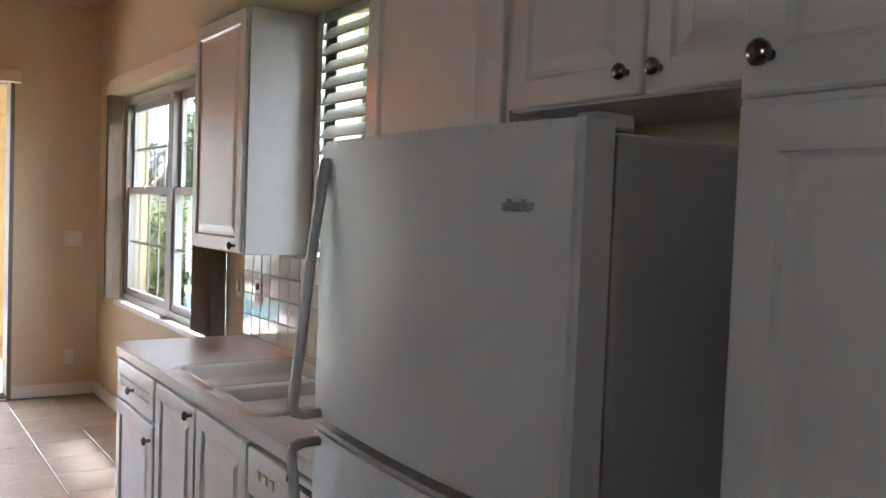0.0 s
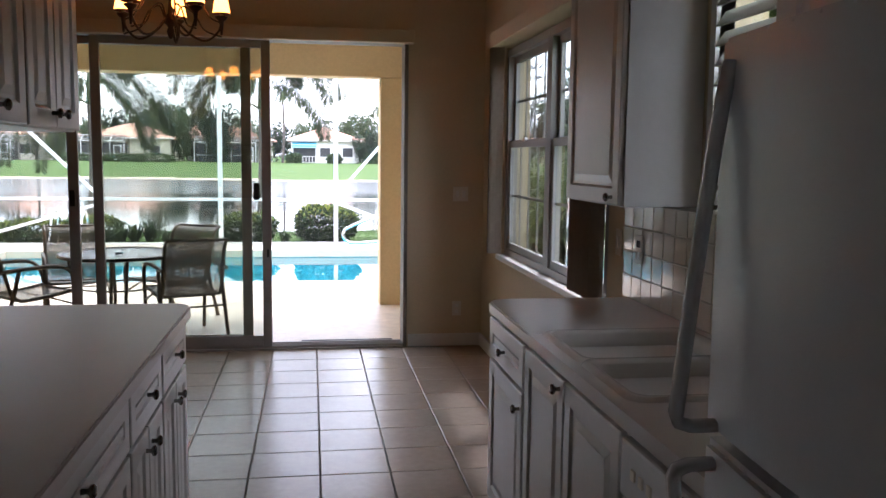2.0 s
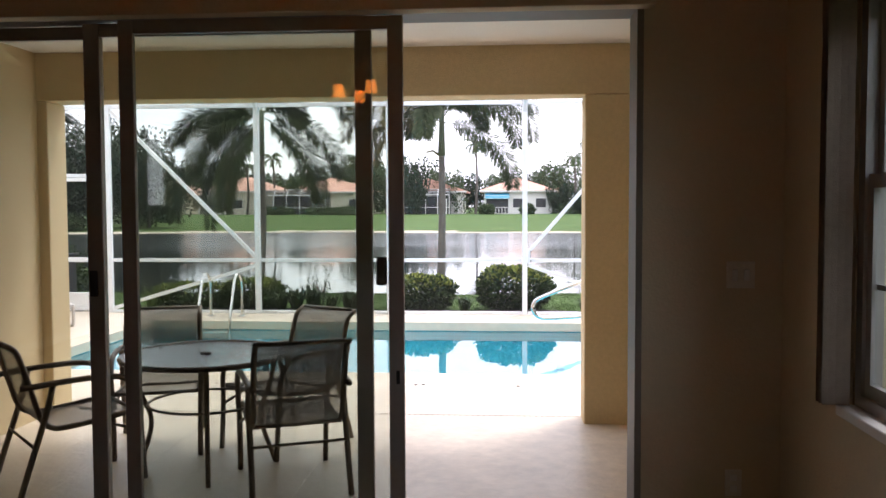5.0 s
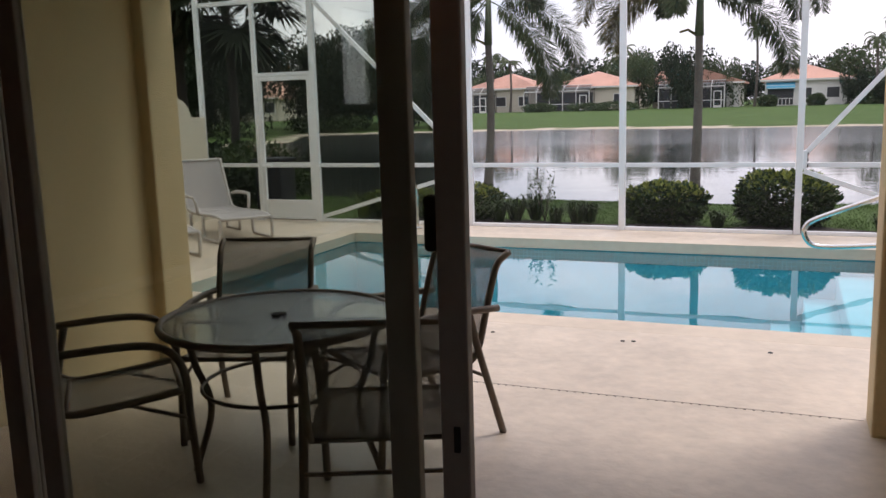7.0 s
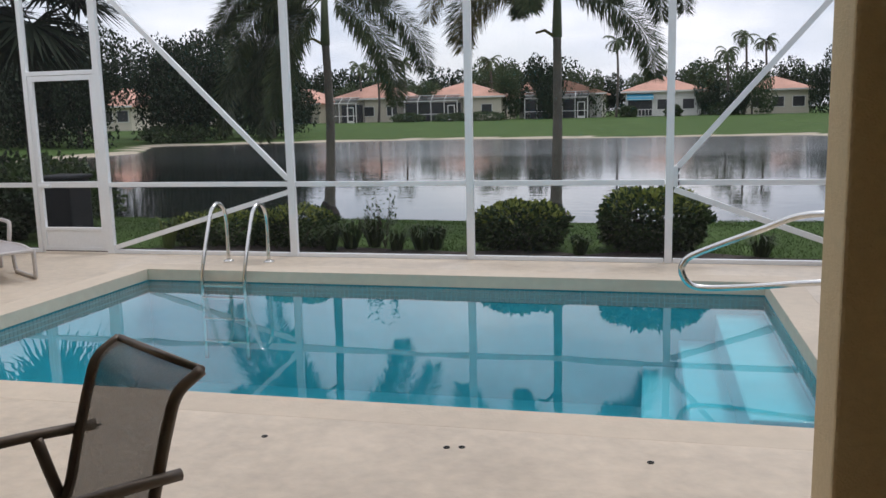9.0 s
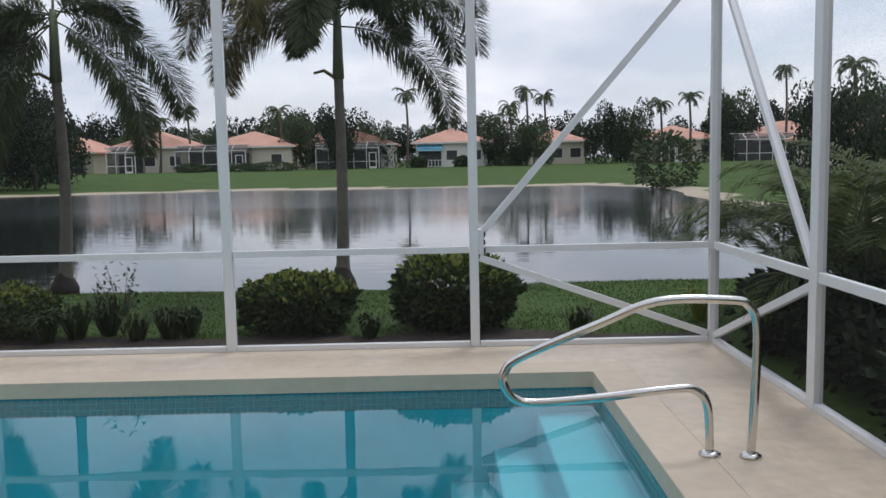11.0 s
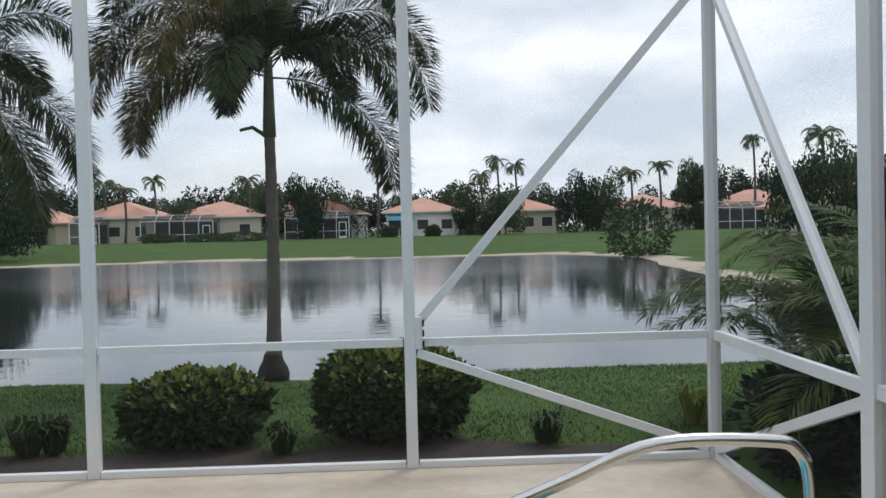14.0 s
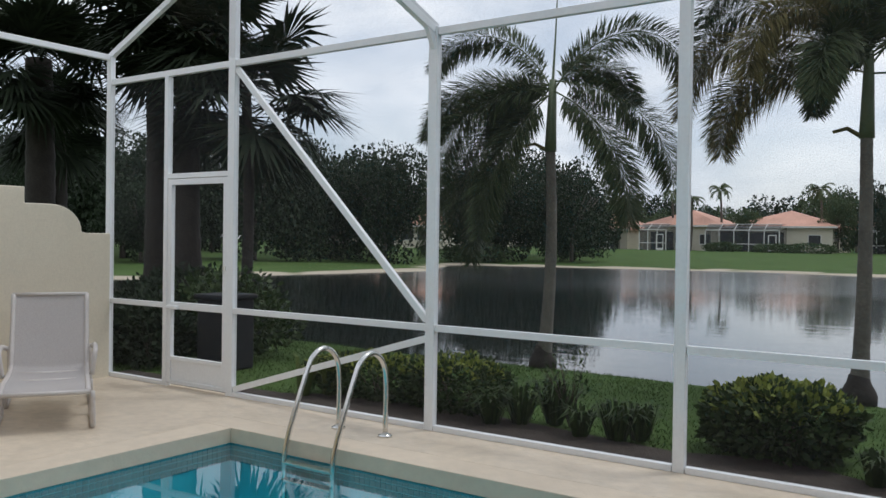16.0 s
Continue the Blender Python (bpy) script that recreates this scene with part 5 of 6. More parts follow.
def palm_trunk(base, top, r0, r1, lean, bulge=1.5, rings=30):
    bm = bmesh.new()
    pts, n = [], rings
    rows = []
    for k in range(n + 1):
        u = k / n
        p = Vector(base).lerp(Vector(top), u) + Vector((lean * math.sin(math.pi * u), 0, 0))
        r = r1 + (r0 - r1) * (1 - u) + r0 * (bulge - 1) * math.exp(-u * 12)
        r *= 1 + (0.035 if k % 2 else -0.02)
        rows.append([bm.verts.new(p + Vector((r * math.cos(2 * math.pi * j / 12), r * math.sin(2 * math.pi * j / 12), 0))) for j in range(12)])
    for a, b in zip(rows, rows[1:]):
        for j in range(12):
            bm.faces.new((a[j], a[(j + 1) % 12], b[(j + 1) % 12], b[j]))
    bm.faces.new(rows[-1])
    return bm

def foxtail(base, crown, lean, seed, leaves, label, spear=True):
    """Foxtail palm: ringed grey trunk, green crownshaft, plume-like fronds. leaves: azimuth, elevation, length, droop, dry."""
    rng = random.Random(seed)
    t = thing("palm_tree", base, label, "palm tree", "palms on the lake shore")
    c = Vector(crown) - Vector(base)
    shaft0 = c * 0.76
    part("trunk", palm_trunk((0, 0, -0.05), shaft0, 0.085, 0.06, lean), M_bark, t, "grey ringed trunk", smooth=True)
    part("root_ball", lathe([(0.18, -0.06), (0.185, 0.03), (0.165, 0.09), (0.12, 0.17), (0.1, 0.25), (0.07, 0.26)], (0, 0, 0), 14), M_sabal, t, "dark swollen root base", smooth=True)
    part("old_stalk", rod([shaft0 + Vector((-0.05, 0, -0.02)), shaft0 + Vector((-0.17, -0.12, 0.06)), shaft0 + Vector((-0.29, -0.2, 0.02))], 0.026, 7, taper=0.018), M_frond_y, t, "broken off old leaf stalk")
    part("crownshaft", rod([shaft0 - Vector((0, 0, 0.04)), shaft0.lerp(c, 0.3), shaft0.lerp(c, 0.7), c], 0.078, 12, taper=0.045), M_shaft, t, "smooth green crownshaft", smooth=True)
    for az, el, ln, dr, dry in leaves:
        pts = rachis(c - Vector((0, 0, rng.uniform(0.0, 0.25))), radians(az), radians(el), ln, radians(dr), 20)
        add_part("frond", frond_mesh("frond", pts, 0.43, 190, 5, 0.02, M_frond_y if dry else M_frond, rng), t)
    if spear:
        part("spear", rod([c, c + Vector((0.03, 0, 0.6)), c + Vector((0.06, 0, 1.5))], 0.018, 6, taper=0.004), M_shaft, t)
    return t

foxtail((-1.9, 13.3, -0.2), (-1.86, 13.3, 3.45), 0.02, 3,
        [(180, 60, 2.5, 145, 0), (188, 38, 2.5, 125, 1), (205, 15, 2.0, 108, 1), (172, 24, 2.2, 120, 0), (260, 40, 1.8, 135, 0), (235, 45, 2.1, 140, 1), (0, 58, 2.4, 132, 0), (350, 34, 2.4, 122, 0),
         (335, 25, 2.2, 118, 0), (330, -5, 2.3, 80, 0), (60, 45, 2.0, 125, 0), (120, 45, 2.0, 125, 0), (270, 75, 1.9, 130, 0), (90, 78, 2.0, 120, 0), (200, 75, 2.4, 145, 0), (340, 75, 2.3, 145, 0)],
        "foxtail palm with drooping plumes on the lake shore", False)
foxtail((-5.66, 13.35, -0.2), (-5.55, 13.3, 3.5), 0.06, 5,
        [(178, 62, 2.4, 115, 0), (185, 8, 2.1, 62, 0), (190, -22, 3.0, 70, 0), (222, -2, 2.1, 90, 0), (205, -30, 2.3, 60, 0), (240, -40, 2.2, 50, 0), (200, 30, 2.0, 110, 0), (200, -48, 2.6, 42, 0),
         (0, 58, 2.4, 145, 0), (350, -8, 2.4, 72, 0), (335, -22, 2.4, 66, 0), (70, 45, 1.8, 110, 0), (150, 20, 1.8, 90, 0)],
        "foxtail palm with a new spear leaf beside the lake")

def pinnate(name, base, count, seed, length, mat, label, spread=0.25, trunk=0.0, elev=(50, 80), droop=(70, 120), az=None, leaf=0.42, group="feather palms beside the cage"):
    """A clump of feather palm leaves, on a short trunk or straight from the ground."""
    rng = random.Random(seed)
    t = thing(name, base, label, "palm", group)
    if trunk:
        part("trunk", palm_trunk((0, 0, -0.05), (0, 0, trunk), 0.09, 0.07, 0.05, 1.3), M_sabal, t, "dark palm trunk", smooth=True)
    else:
        for k in range(max(3, count // 4)):
            x, y = rng.uniform(-spread, spread), rng.uniform(-spread, spread)
            part("cane", rod([(x * 0.6, y * 0.6, -0.05), (x, y, 0.7), (x * 1.4, y * 1.4, 1.3)], 0.022, 6, taper=0.014), M_shaft, t)
    for k in range(count):
        a = rng.uniform(*az) if az else 360 * (k + rng.random()) / count
        x, y = rng.uniform(-spread, spread), rng.uniform(-spread, spread)
        z0 = trunk if trunk else rng.uniform(0.2, 0.75)
        pts = rachis((x, y, z0), radians(a), radians(rng.uniform(*elev)), length * rng.uniform(0.8, 1.15), radians(rng.uniform(*droop)), 14)
        add_part("frond", frond_mesh("frond", pts, leaf, 72, 2, 0.02, mat, rng, 0.5, 0.2, 0.008), t)
    return t
G = -0.17
pinnate("areca_palm", (3.0, 10.0, G), 18, 11, 1.5, M_areca, "areca palm clump outside the cage")
pinnate("areca_palm", (3.8, 9.4, G), 20, 12, 2.0, M_areca, "tall areca palm clump outside the cage")
pinnate("areca_palm", (2.8, 8.4, G), 18, 13, 1.35, M_areca, "areca palm clump outside the cage")
pinnate("areca_palm", (3.5, 7.4, G), 18, 14, 1.6, M_areca, "areca palm clump outside the cage")
pinnate("areca_palm", (2.9, 5.6, G), 16, 15, 1.3, M_areca, "areca palm clump outside the cage")
pinnate("feather_palm", (4.15, 7.7, G), 34, 16, 1.9, M_fan, "dark feather palm with arching fronds", 0.06, 2.55, (-15, 70), (70, 140), None, 0.48)
pinnate("areca_palm", (2.6, -1.6, G), 16, 17, 2.3, M_areca, "areca palm clump outside the dining window")
pinnate("areca_palm", (3.0, 0.3, G), 16, 18, 2.5, M_areca, "areca palm clump outside the dining window")
pinnate("areca_palm", (2.4, 2.0, G), 16, 19, 2.2, M_areca, "areca palm clump beside the house")
pinnate("areca_palm", (4.6, 2.2, G), 16, 20, 2.9, M_areca, "tall areca palm clump beside the house")

for x, y, h, k in ((4.1, 1.6, 2.2, 21), (4.9, 3.4, 2.6, 22), (3.8, -0.4, 2.0, 23), (5.0, 0.4, 3.0, 24), (5.8, 5.2, 3.0, 25), (4.0, 0.5, 1.6, 26)):
    pinnate("feather_palm", (x, y, G), 28, k, 1.95, M_areca, "tall feather palm outside the dining window", 0.08, h, (5, 85), (60, 120), None, 0.6, "palms outside the window")

def leaf_cloud(rng, count, radii, size, lump=0.18, shell=0.35, squash=1.0, seed=0.0):
    """Leaf quads scattered near the surface of a lumpy ellipsoid that sits on z = 0."""
    V, F, tops = [], [], []
    rx, ry, rz = radii
    for _ in range(count):
        d = Vector((rng.gauss(0, 1), rng.gauss(0, 1), rng.gauss(0, 1))).normalized()
        lumpy = 1 + lump * noise.noise(d * 2.6 + Vector((seed, 0, 0))) + 0.5 * lump * noise.noise(d * 6 + Vector((0, seed, 0)))
        k = (1 - shell * rng.random() ** 2) * lumpy
        # a box-like ellipsoid, as clipped shrubs are
        e = 2.6
        s = (abs(d.x) ** e + abs(d.y) ** e + abs(d.z) ** e) ** (-1 / e)
        p = Vector((d.x * s * rx * k, d.y * s * ry * k, rz + d.z * s * rz * k))
        if p.z < 0.02:
            p.z = rng.uniform(0.02, 0.1)
        L = size * rng.uniform(0.6, 1.25)
        out = (d * 0.8 + Vector((rng.uniform(-1, 1), rng.uniform(-1, 1), rng.uniform(-0.6, 0.9)))).normalized()
        w = out.cross(Vector((rng.uniform(-1, 1), rng.uniform(-1, 1), rng.uniform(-1, 1)))).normalized() * L * 0.28
        b = len(V)
        V += [p, p + out * L * 0.5 - w, p + out * L, p + out * L * 0.5 + w]
        F.append([b, b + 1, b + 2, b + 3])
        # most upward-facing leaves take the second, yellow-green material
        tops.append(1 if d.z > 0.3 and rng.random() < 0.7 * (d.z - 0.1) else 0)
    return V, F, tops

def shrub(name, base, radii, count, size, seed, label, mats=None, category="shrub", group="clipped shrubs by the deck", lump=0.18):
    rng = random.Random(seed)
    t = thing(name, base, label, category, group)
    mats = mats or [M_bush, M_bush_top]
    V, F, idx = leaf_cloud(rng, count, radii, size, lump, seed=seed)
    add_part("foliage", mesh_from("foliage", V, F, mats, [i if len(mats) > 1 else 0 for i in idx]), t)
    bm = bmesh.new()
    for k in range(9):
        a, q = rng.uniform(0, 6.28), rng.uniform(0.3, 0.8)
        tube(bm, [(0.04 * math.cos(a), 0.04 * math.sin(a), -0.03), (radii[0] * q * 0.5 * math.cos(a), radii[1] * q * 0.5 * math.sin(a), radii[2] * 0.7), (radii[0] * q * math.cos(a), radii[1] * q * math.sin(a), radii[2] * 1.3)], 0.012, 5, taper=0.004)
    part("stems", bm, M_twig, t)
    return t
BED = -0.147
shrub("shrub", (-1.95, 10.05, BED), (0.52, 0.42, 0.255), 5200, 0.075, 21, "rounded clipped shrub with yellow-green leaves on top")
shrub("shrub", (-0.45, 10.05, BED), (0.58, 0.47, 0.33), 6200, 0.075, 22, "larger rounded clipped shrub with yellow-green leaves on top")
shrub("hedge", (-5.75, 10.0, BED), (0.75, 0.35, 0.2), 4600, 0.06, 23, "low dark green hedge behind the screen")
shrub("hedge", (-4.75, 9.95, BED), (0.5, 0.35, 0.24), 3800, 0.06, 24, "low dark green hedge behind the screen")
for k, (x, y, r, h) in enumerate(((2.45, 8.9, 0.45, 0.3), (2.5, 7.6, 0.5, 0.38), (2.45, 6.5, 0.5, 0.36), (2.5, 5.3, 0.55, 0.4), (2.5, 4.1, 0.5, 0.4), (3.5, 6.6, 0.6, 0.4), (3.6, 5.2, 0.6, 0.42))):
    shrub("shrub", (x, y, G), (r, 0.6, h), 2400, 0.11, 30 + k, "dark loose undergrowth outside the cage", [M_tree_dark], lump=0.5, group="undergrowth outside the cage")
shrub("shrub", (-9.3, 11.2, G), (0.9, 0.7, 0.5), 3200, 0.1, 41, "dark leafy shrub outside the screen door", [M_bush], group="undergrowth beyond the door", lump=0.4)
shrub("shrub", (-11.3, 12.2, G), (1.1, 0.8, 0.5), 3000, 0.12, 42, "dark leafy shrub outside the screen door", [M_tree_dark], group="undergrowth beyond the door", lump=0.4)

for k, (x, y, r, h) in enumerate(((-9.25, 10.0, 0.45, 0.36), (-10.3, 10.6, 0.7, 0.45), (-9.9, 9.6, 0.5, 0.4))):
    shrub("shrub", (x, y, G), (r, 0.45, h), 2400, 0.09, 45 + k, "dark leafy shrub outside the screen door", [M_tree_dark], group="undergrowth beyond the door", lump=0.45)
for k, (x, y, r, h) in enumerate(((3.4, -3.2, 1.0, 1.6), (4.2, -1.0, 1.2, 2.1), (4.6, 1.2, 1.2, 2.2), (5.2, 3.4, 1.3, 1.4), (3.0, -0.8, 0.7, 0.6), (2.6, 1.0, 0.6, 0.5), (6.2, 5.4, 1.4, 1.3), (2.4, -2.6, 0.6, 0.5), (3.8, 5.2, 0.8, 1.7), (3.7, 3.7, 0.9, 2.0), (4.7, 4.9, 1.0, 2.2), (3.5, 1.9, 0.8, 1.7), (6.6, 7.2, 1.0, 2.3), (5.0, 2.6, 1.0, 2.3))):
    shrub("shrub", (x, y, G), (r, r, h), 4200, 0.16, 70 + k, "tall dark leafy shrub outside the dining window", [M_bush], lump=0.5, group="shrubs outside the window")


def tuft(base, count, h, seed, mat, label, name="liriope", w=0.012):
    rng = random.Random(seed)
    V, F = [], []
    for _ in range(count):
        a, r = rng.uniform(0, 6.28), rng.uniform(0, 0.08)
        d, s = Vector((math.cos(a), math.sin(a), 0)), h * rng.uniform(0.6, 1.1)
        p = d * r
        side = Vector((-d.y, d.x, 0)) * w
        bend = rng.uniform(0.3, 0.9)
        m, e = p + d * s * bend * 0.4 + Vector((0, 0, s * 0.75)), p + d * s * bend + Vector((0, 0, s * (1.0 - bend * 0.5)))
        b = len(V)
        V += [p - side, p + side, m + side * 0.8, m - side * 0.8, e]
        F += [[b, b + 1, b + 2, b + 3], [b + 3, b + 2, b + 4]]
    t = thing(name, base, label, "plant", "border plants")
    add_part("leaves", mesh_from("leaves", V, F, [mat]), t)
    return t
for k, (x, y, h) in enumerate(((-4.0, 9.8, 0.42), (-3.75, 9.95, 0.45), (-3.1, 9.75, 0.36), (-2.95, 9.85, 0.34), (-3.4, 9.7, 0.3), (-1.25, 9.6, 0.26), (0.68, 9.66, 0.3), (-4.2, 9.65, 0.35))):
    tuft((x, y, BED), 90, h, 50 + k, M_bush, "dark strappy border grass by the deck")
tuft((1.95, 10.2, G), 40, 0.42, 61, M_bush_top, "yellow-striped spiky bromeliad on the lawn", "bromeliad", 0.02)
for k, (x, y) in enumerate(((-6.35, 9.6), (-6.15, 9.75))):
    tuft((x, y, BED), 14, 0.45, 63 + k, M_areca, "upright spiky green plant", "spiky_plant", 0.025)
sp = thing("young_shrub", (-3.62, 9.98, BED), "thin leggy shrub with sparse leaves", "shrub")
rng = random.Random(70)
bm, V, F = bmesh.new(), [], []
for k in range(11):
    a = rng.uniform(0, 6.28)
    tip = Vector((0.2 * math.cos(a) * rng.uniform(0.4, 1.2), 0.2 * math.sin(a), rng.uniform(0.3, 0.66)))
    tube(bm, [(0, 0, -0.02), tip * 0.5 + Vector((0, 0, 0.05)), tip], 0.006, 5, taper=0.002)
    for j in range(16):
        q = tip * rng.uniform(0.55, 1.05) + Vector((rng.uniform(-.05, .05), rng.uniform(-.05, .05), rng.uniform(-.02, .05)))
        o = Vector((rng.uniform(-1, 1), rng.uniform(-1, 1), rng.uniform(-0.3, 1))).normalized() * 0.06
        w = o.cross(Vector((0, 0.3, 1))).normalized() * 0.014
        b = len(V)
        V += [q, q + o * 0.5 - w, q + o, q + o * 0.5 + w]
        F.append([b, b + 1, b + 2, b + 3])
part("stems", bm, M_twig, sp)
add_part("leaves", mesh_from("leaves", V, F, [M_bush]), sp)

# big fan palms at the left
def fan_palm(base, h, seed, r0=0.26, n=34, lean=0.1):
    rng = random.Random(seed)
    t = thing("sabal_palm", base, "tall sabal palm with dark fan leaves", "palm tree", "fan palms by the lake")
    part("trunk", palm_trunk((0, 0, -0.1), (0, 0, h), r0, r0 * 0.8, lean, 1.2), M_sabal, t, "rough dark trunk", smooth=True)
    for k in range(n):
        az, el = rng.uniform(0, 6.28), radians(rng.uniform(-55, 65))
        stem = 0.9 * rng.uniform(0.8, 1.2)
        s0 = Vector((0, 0, h - rng.uniform(0, 0.4)))
        d = Vector((math.cos(az) * math.cos(el), math.sin(az) * math.cos(el), math.sin(el)))
        hub = s0 + d * stem
        V, F = [], []
        side = d.cross(Vector((0, 0, 1))).normalized()
        up = side.cross(d)
        V += [s0 - side * 0.02, s0 + side * 0.02, hub + side * 0.012, hub - side * 0.012]
        F.append([0, 1, 2, 3])
        for j in range(34):
            a = radians(-125 + 250 * j / 33)
            o = d * math.cos(a) + side * math.sin(a) + up * rng.uniform(-0.05, 0.2)
            L = 1.05 * rng.uniform(0.85, 1.1)
            tip = hub + o * L + Vector((0, 0, -0.25 * rng.uniform(0.4, 1.4)))
            w = o.cross(up).normalized() * 0.042
            m = hub + o * L * 0.45
            b = len(V)
            V += [hub.copy(), m - w, tip, m + w]
            F.append([b, b + 1, b + 2, b + 3])
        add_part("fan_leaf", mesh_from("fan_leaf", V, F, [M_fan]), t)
    return t
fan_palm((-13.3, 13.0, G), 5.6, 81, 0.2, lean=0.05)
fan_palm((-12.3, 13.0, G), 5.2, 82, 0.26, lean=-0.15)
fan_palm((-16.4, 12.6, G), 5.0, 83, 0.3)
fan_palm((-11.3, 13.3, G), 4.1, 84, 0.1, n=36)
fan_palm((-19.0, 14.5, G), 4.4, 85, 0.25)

# waste bin beyond the screen door
bn = thing("utility_box", (-8.35, 10.35, G), "black plastic equipment box beyond the screen door", "box")
part("body", B((-0.24, 0.24, -0.24, 0.24, 0, 0.84), bevel=0.03), M_bin, bn)
part("lid", B((-0.27, 0.27, -0.27, 0.27, 0.842, 0.9), bevel=0.02), M_bin, bn)

# lawn blades near the cage
rng = random.Random(90)
V, F = [], []
for _ in range(70000):
    x, y = rng.uniform(-13, 8), rng.uniform(9.5, 13.6)
    if x < 2 and y < 9.52 + 0.12 * math.sin(x * 1.7) or x < 1.9 and y < 9.2:
        continue
    z = ground_height(x, y)
    if z < LAKE_Z + 0.01:
        continue
    a, h = rng.uniform(0, 6.28), rng.uniform(0.016, 0.042)
    w = Vector((math.cos(a), math.sin(a), 0)) * 0.006
    t = Vector((rng.uniform(-.03, .03), rng.uniform(-.03, .03), h))
    p = Vector((x, y, z - 0.004))
    b = len(V)
    V += [p - w, p + w, p + t]
    F.append([b, b + 1, b + 2])
tagged(new("grass", mesh_from("grass", V, F, [M_blade])), "short green lawn grass", "grass", kind="stuff")

# ---------------------------------------------------------------- far bank: trees and houses
def tree_mesh(seed, count, lumps, mat, size, low=0.45):
    """Crown of several leaf clumps with gaps, made once and shared."""
    rng = random.Random(seed)
    V, F = [], []
    for k in range(lumps):
        c = Vector((rng.uniform(-1, 1) * 0.62, rng.uniform(-1, 1) * 0.62, low + rng.uniform(0, 1) * (0.95 - low)))
        r = rng.uniform(0.24, 0.42)
        for _ in range(count // lumps):
            d = Vector((rng.gauss(0, 1), rng.gauss(0, 1), rng.gauss(0, 0.8))).normalized()
            p = c + d * r * (1 - 0.4 * rng.random() ** 2)
            L = size * rng.uniform(0.5, 1.3)
            o = Vector((rng.uniform(-1, 1), rng.uniform(-1, 1), rng.uniform(-1, 1))).normalized() * L
            w = o.cross(Vector((rng.uniform(-1, 1), rng.uniform(-1, 1), rng.uniform(-1, 1)))).normalized() * L * 0.42
            b = len(V)
            V += [p - o * 0.5, p - w, p + o * 0.5, p + w]
            F.append([b, b + 1, b + 2, b + 3])
    return mesh_from("crown", V, F, [mat])
def limbs_mesh(seed):
    rng = random.Random(seed)
    bm = bmesh.new()
    tube(bm, [(0, 0, -0.02), (0.02, 0, 0.2), (0, 0.02, 0.42)], 0.04, 7, taper=0.025)
    for k in range(6):
        a = rng.uniform(0, 6.28)
        tube(bm, [(0, 0.02, 0.35), (0.25 * math.cos(a), 0.25 * math.sin(a), 0.6), (0.5 * math.cos(a), 0.5 * math.sin(a), 0.8)], 0.02, 5, taper=0.006)
    return mesh_of(bm, "trunk", M_trunk, True)
OAKS = [tree_mesh(105 + k, 15000, 24, M_tree_dark, 0.042, 0.2) for k in range(3)]
CROWNS = [tree_mesh(100 + k, 5200, 14, M_tree_dark if k % 2 else M_tree, 0.065, 0.16) for k in range(6)]
BRANCHING = [limbs_mesh(110 + k) for k in range(3)]
TREES = "trees behind the far houses"
def far_tree(x, y, h, w, k, z=None, label="dark green broadleaf tree behind the lake houses", group=TREES, crowns=CROWNS):
    z = ground_height(x, y) if z is None else z
    t = thing("tree", (x, y, z), label, "tree", group)
    add_part("trunk", BRANCHING[k % 3], t)
    add_part("crown", crowns[k % len(crowns)], t)
    t.scale = (w, w, h)
    t.rotation_euler = (0, 0, k * 1.3)
    return t
rng = random.Random(120)
for k in range(44):
    x = -125 + 5.6 * k + rng.uniform(-2, 2)
    h = 5.5 + 1.5 * noise.noise(Vector((x * 0.06, 0, 0))) + rng.uniform(-1.2, 1.2) + (2.0 if x > 40 else 0)
    far_tree(x, 122 + rng.uniform(0, 10), h, rng.uniform(4.0, 5.5), k)
for k, (x, y, h, w) in enumerate(((-12.5, 106, 9.6, 3.2), (-9.0, 112, 8.2, 3.0), (6.5, 107, 5.0, 2.0), (11, 105, 6.0, 3.0), (20, 107, 8.2, 3.0), (24, 110, 8.8, 3.0), (38, 114, 9.0, 3.5), (-29.5, 112, 7.0, 2.6), (-48, 108, 9, 4), (-19, 113, 7.5, 2.4), (33, 104, 4.0, 2.4), (52, 100, 9.5, 4), (58, 95, 10, 4.5), (66, 90, 10, 4.5), (9, 104, 3.4, 1.8))):
    far_tree(x, y, h * 0.72, w, k + 3, label="broadleaf tree among the lake houses", group="trees among the far houses")
for k, (x, y, h, w) in enumerate(((21.3, 50, 4.3, 2.2), (24.3, 52, 4.9, 2.5), (27.4, 50, 4.6, 2.4), (30.6, 53, 5.0, 2.6), (35, 52, 4.6, 2.6))):
    far_tree(x, y, h, w, k + 1, label="broadleaf tree on the near lake bank", group="trees on the near lake bank")
# dark oaks where the lake bends
for k, (x, y, h, w) in enumerate(((-36, 48, 6.3, 4.5), (-33, 57, 6.6, 4.5), (-41, 41, 6.8, 5), (-46, 35, 6.4, 5), (-52, 30, 6.6, 5.5), (-29, 62, 6, 4.2), (-44, 52, 7.5, 5.5), (-57, 40, 7.5, 6), (-38, 66, 7, 5), (-62, 28, 7, 6), (-50, 60, 7.8, 6), (-47, 26, 5.2, 4), (-70, 34, 7.6, 7), (-40, 32, 4, 3.2), (-55, 22, 6, 5), (-66, 20, 6.5, 6), (-58, 52, 9, 6), (-70, 44, 9, 7), (-36, 74, 8, 5), (-78, 30, 8, 7))):
    far_tree(x, y, h, w, 2 * k + 1, label="dark oak tree on the curved lake bank", group="oaks on the lake bank", crowns=OAKS)
rng = random.Random(130)
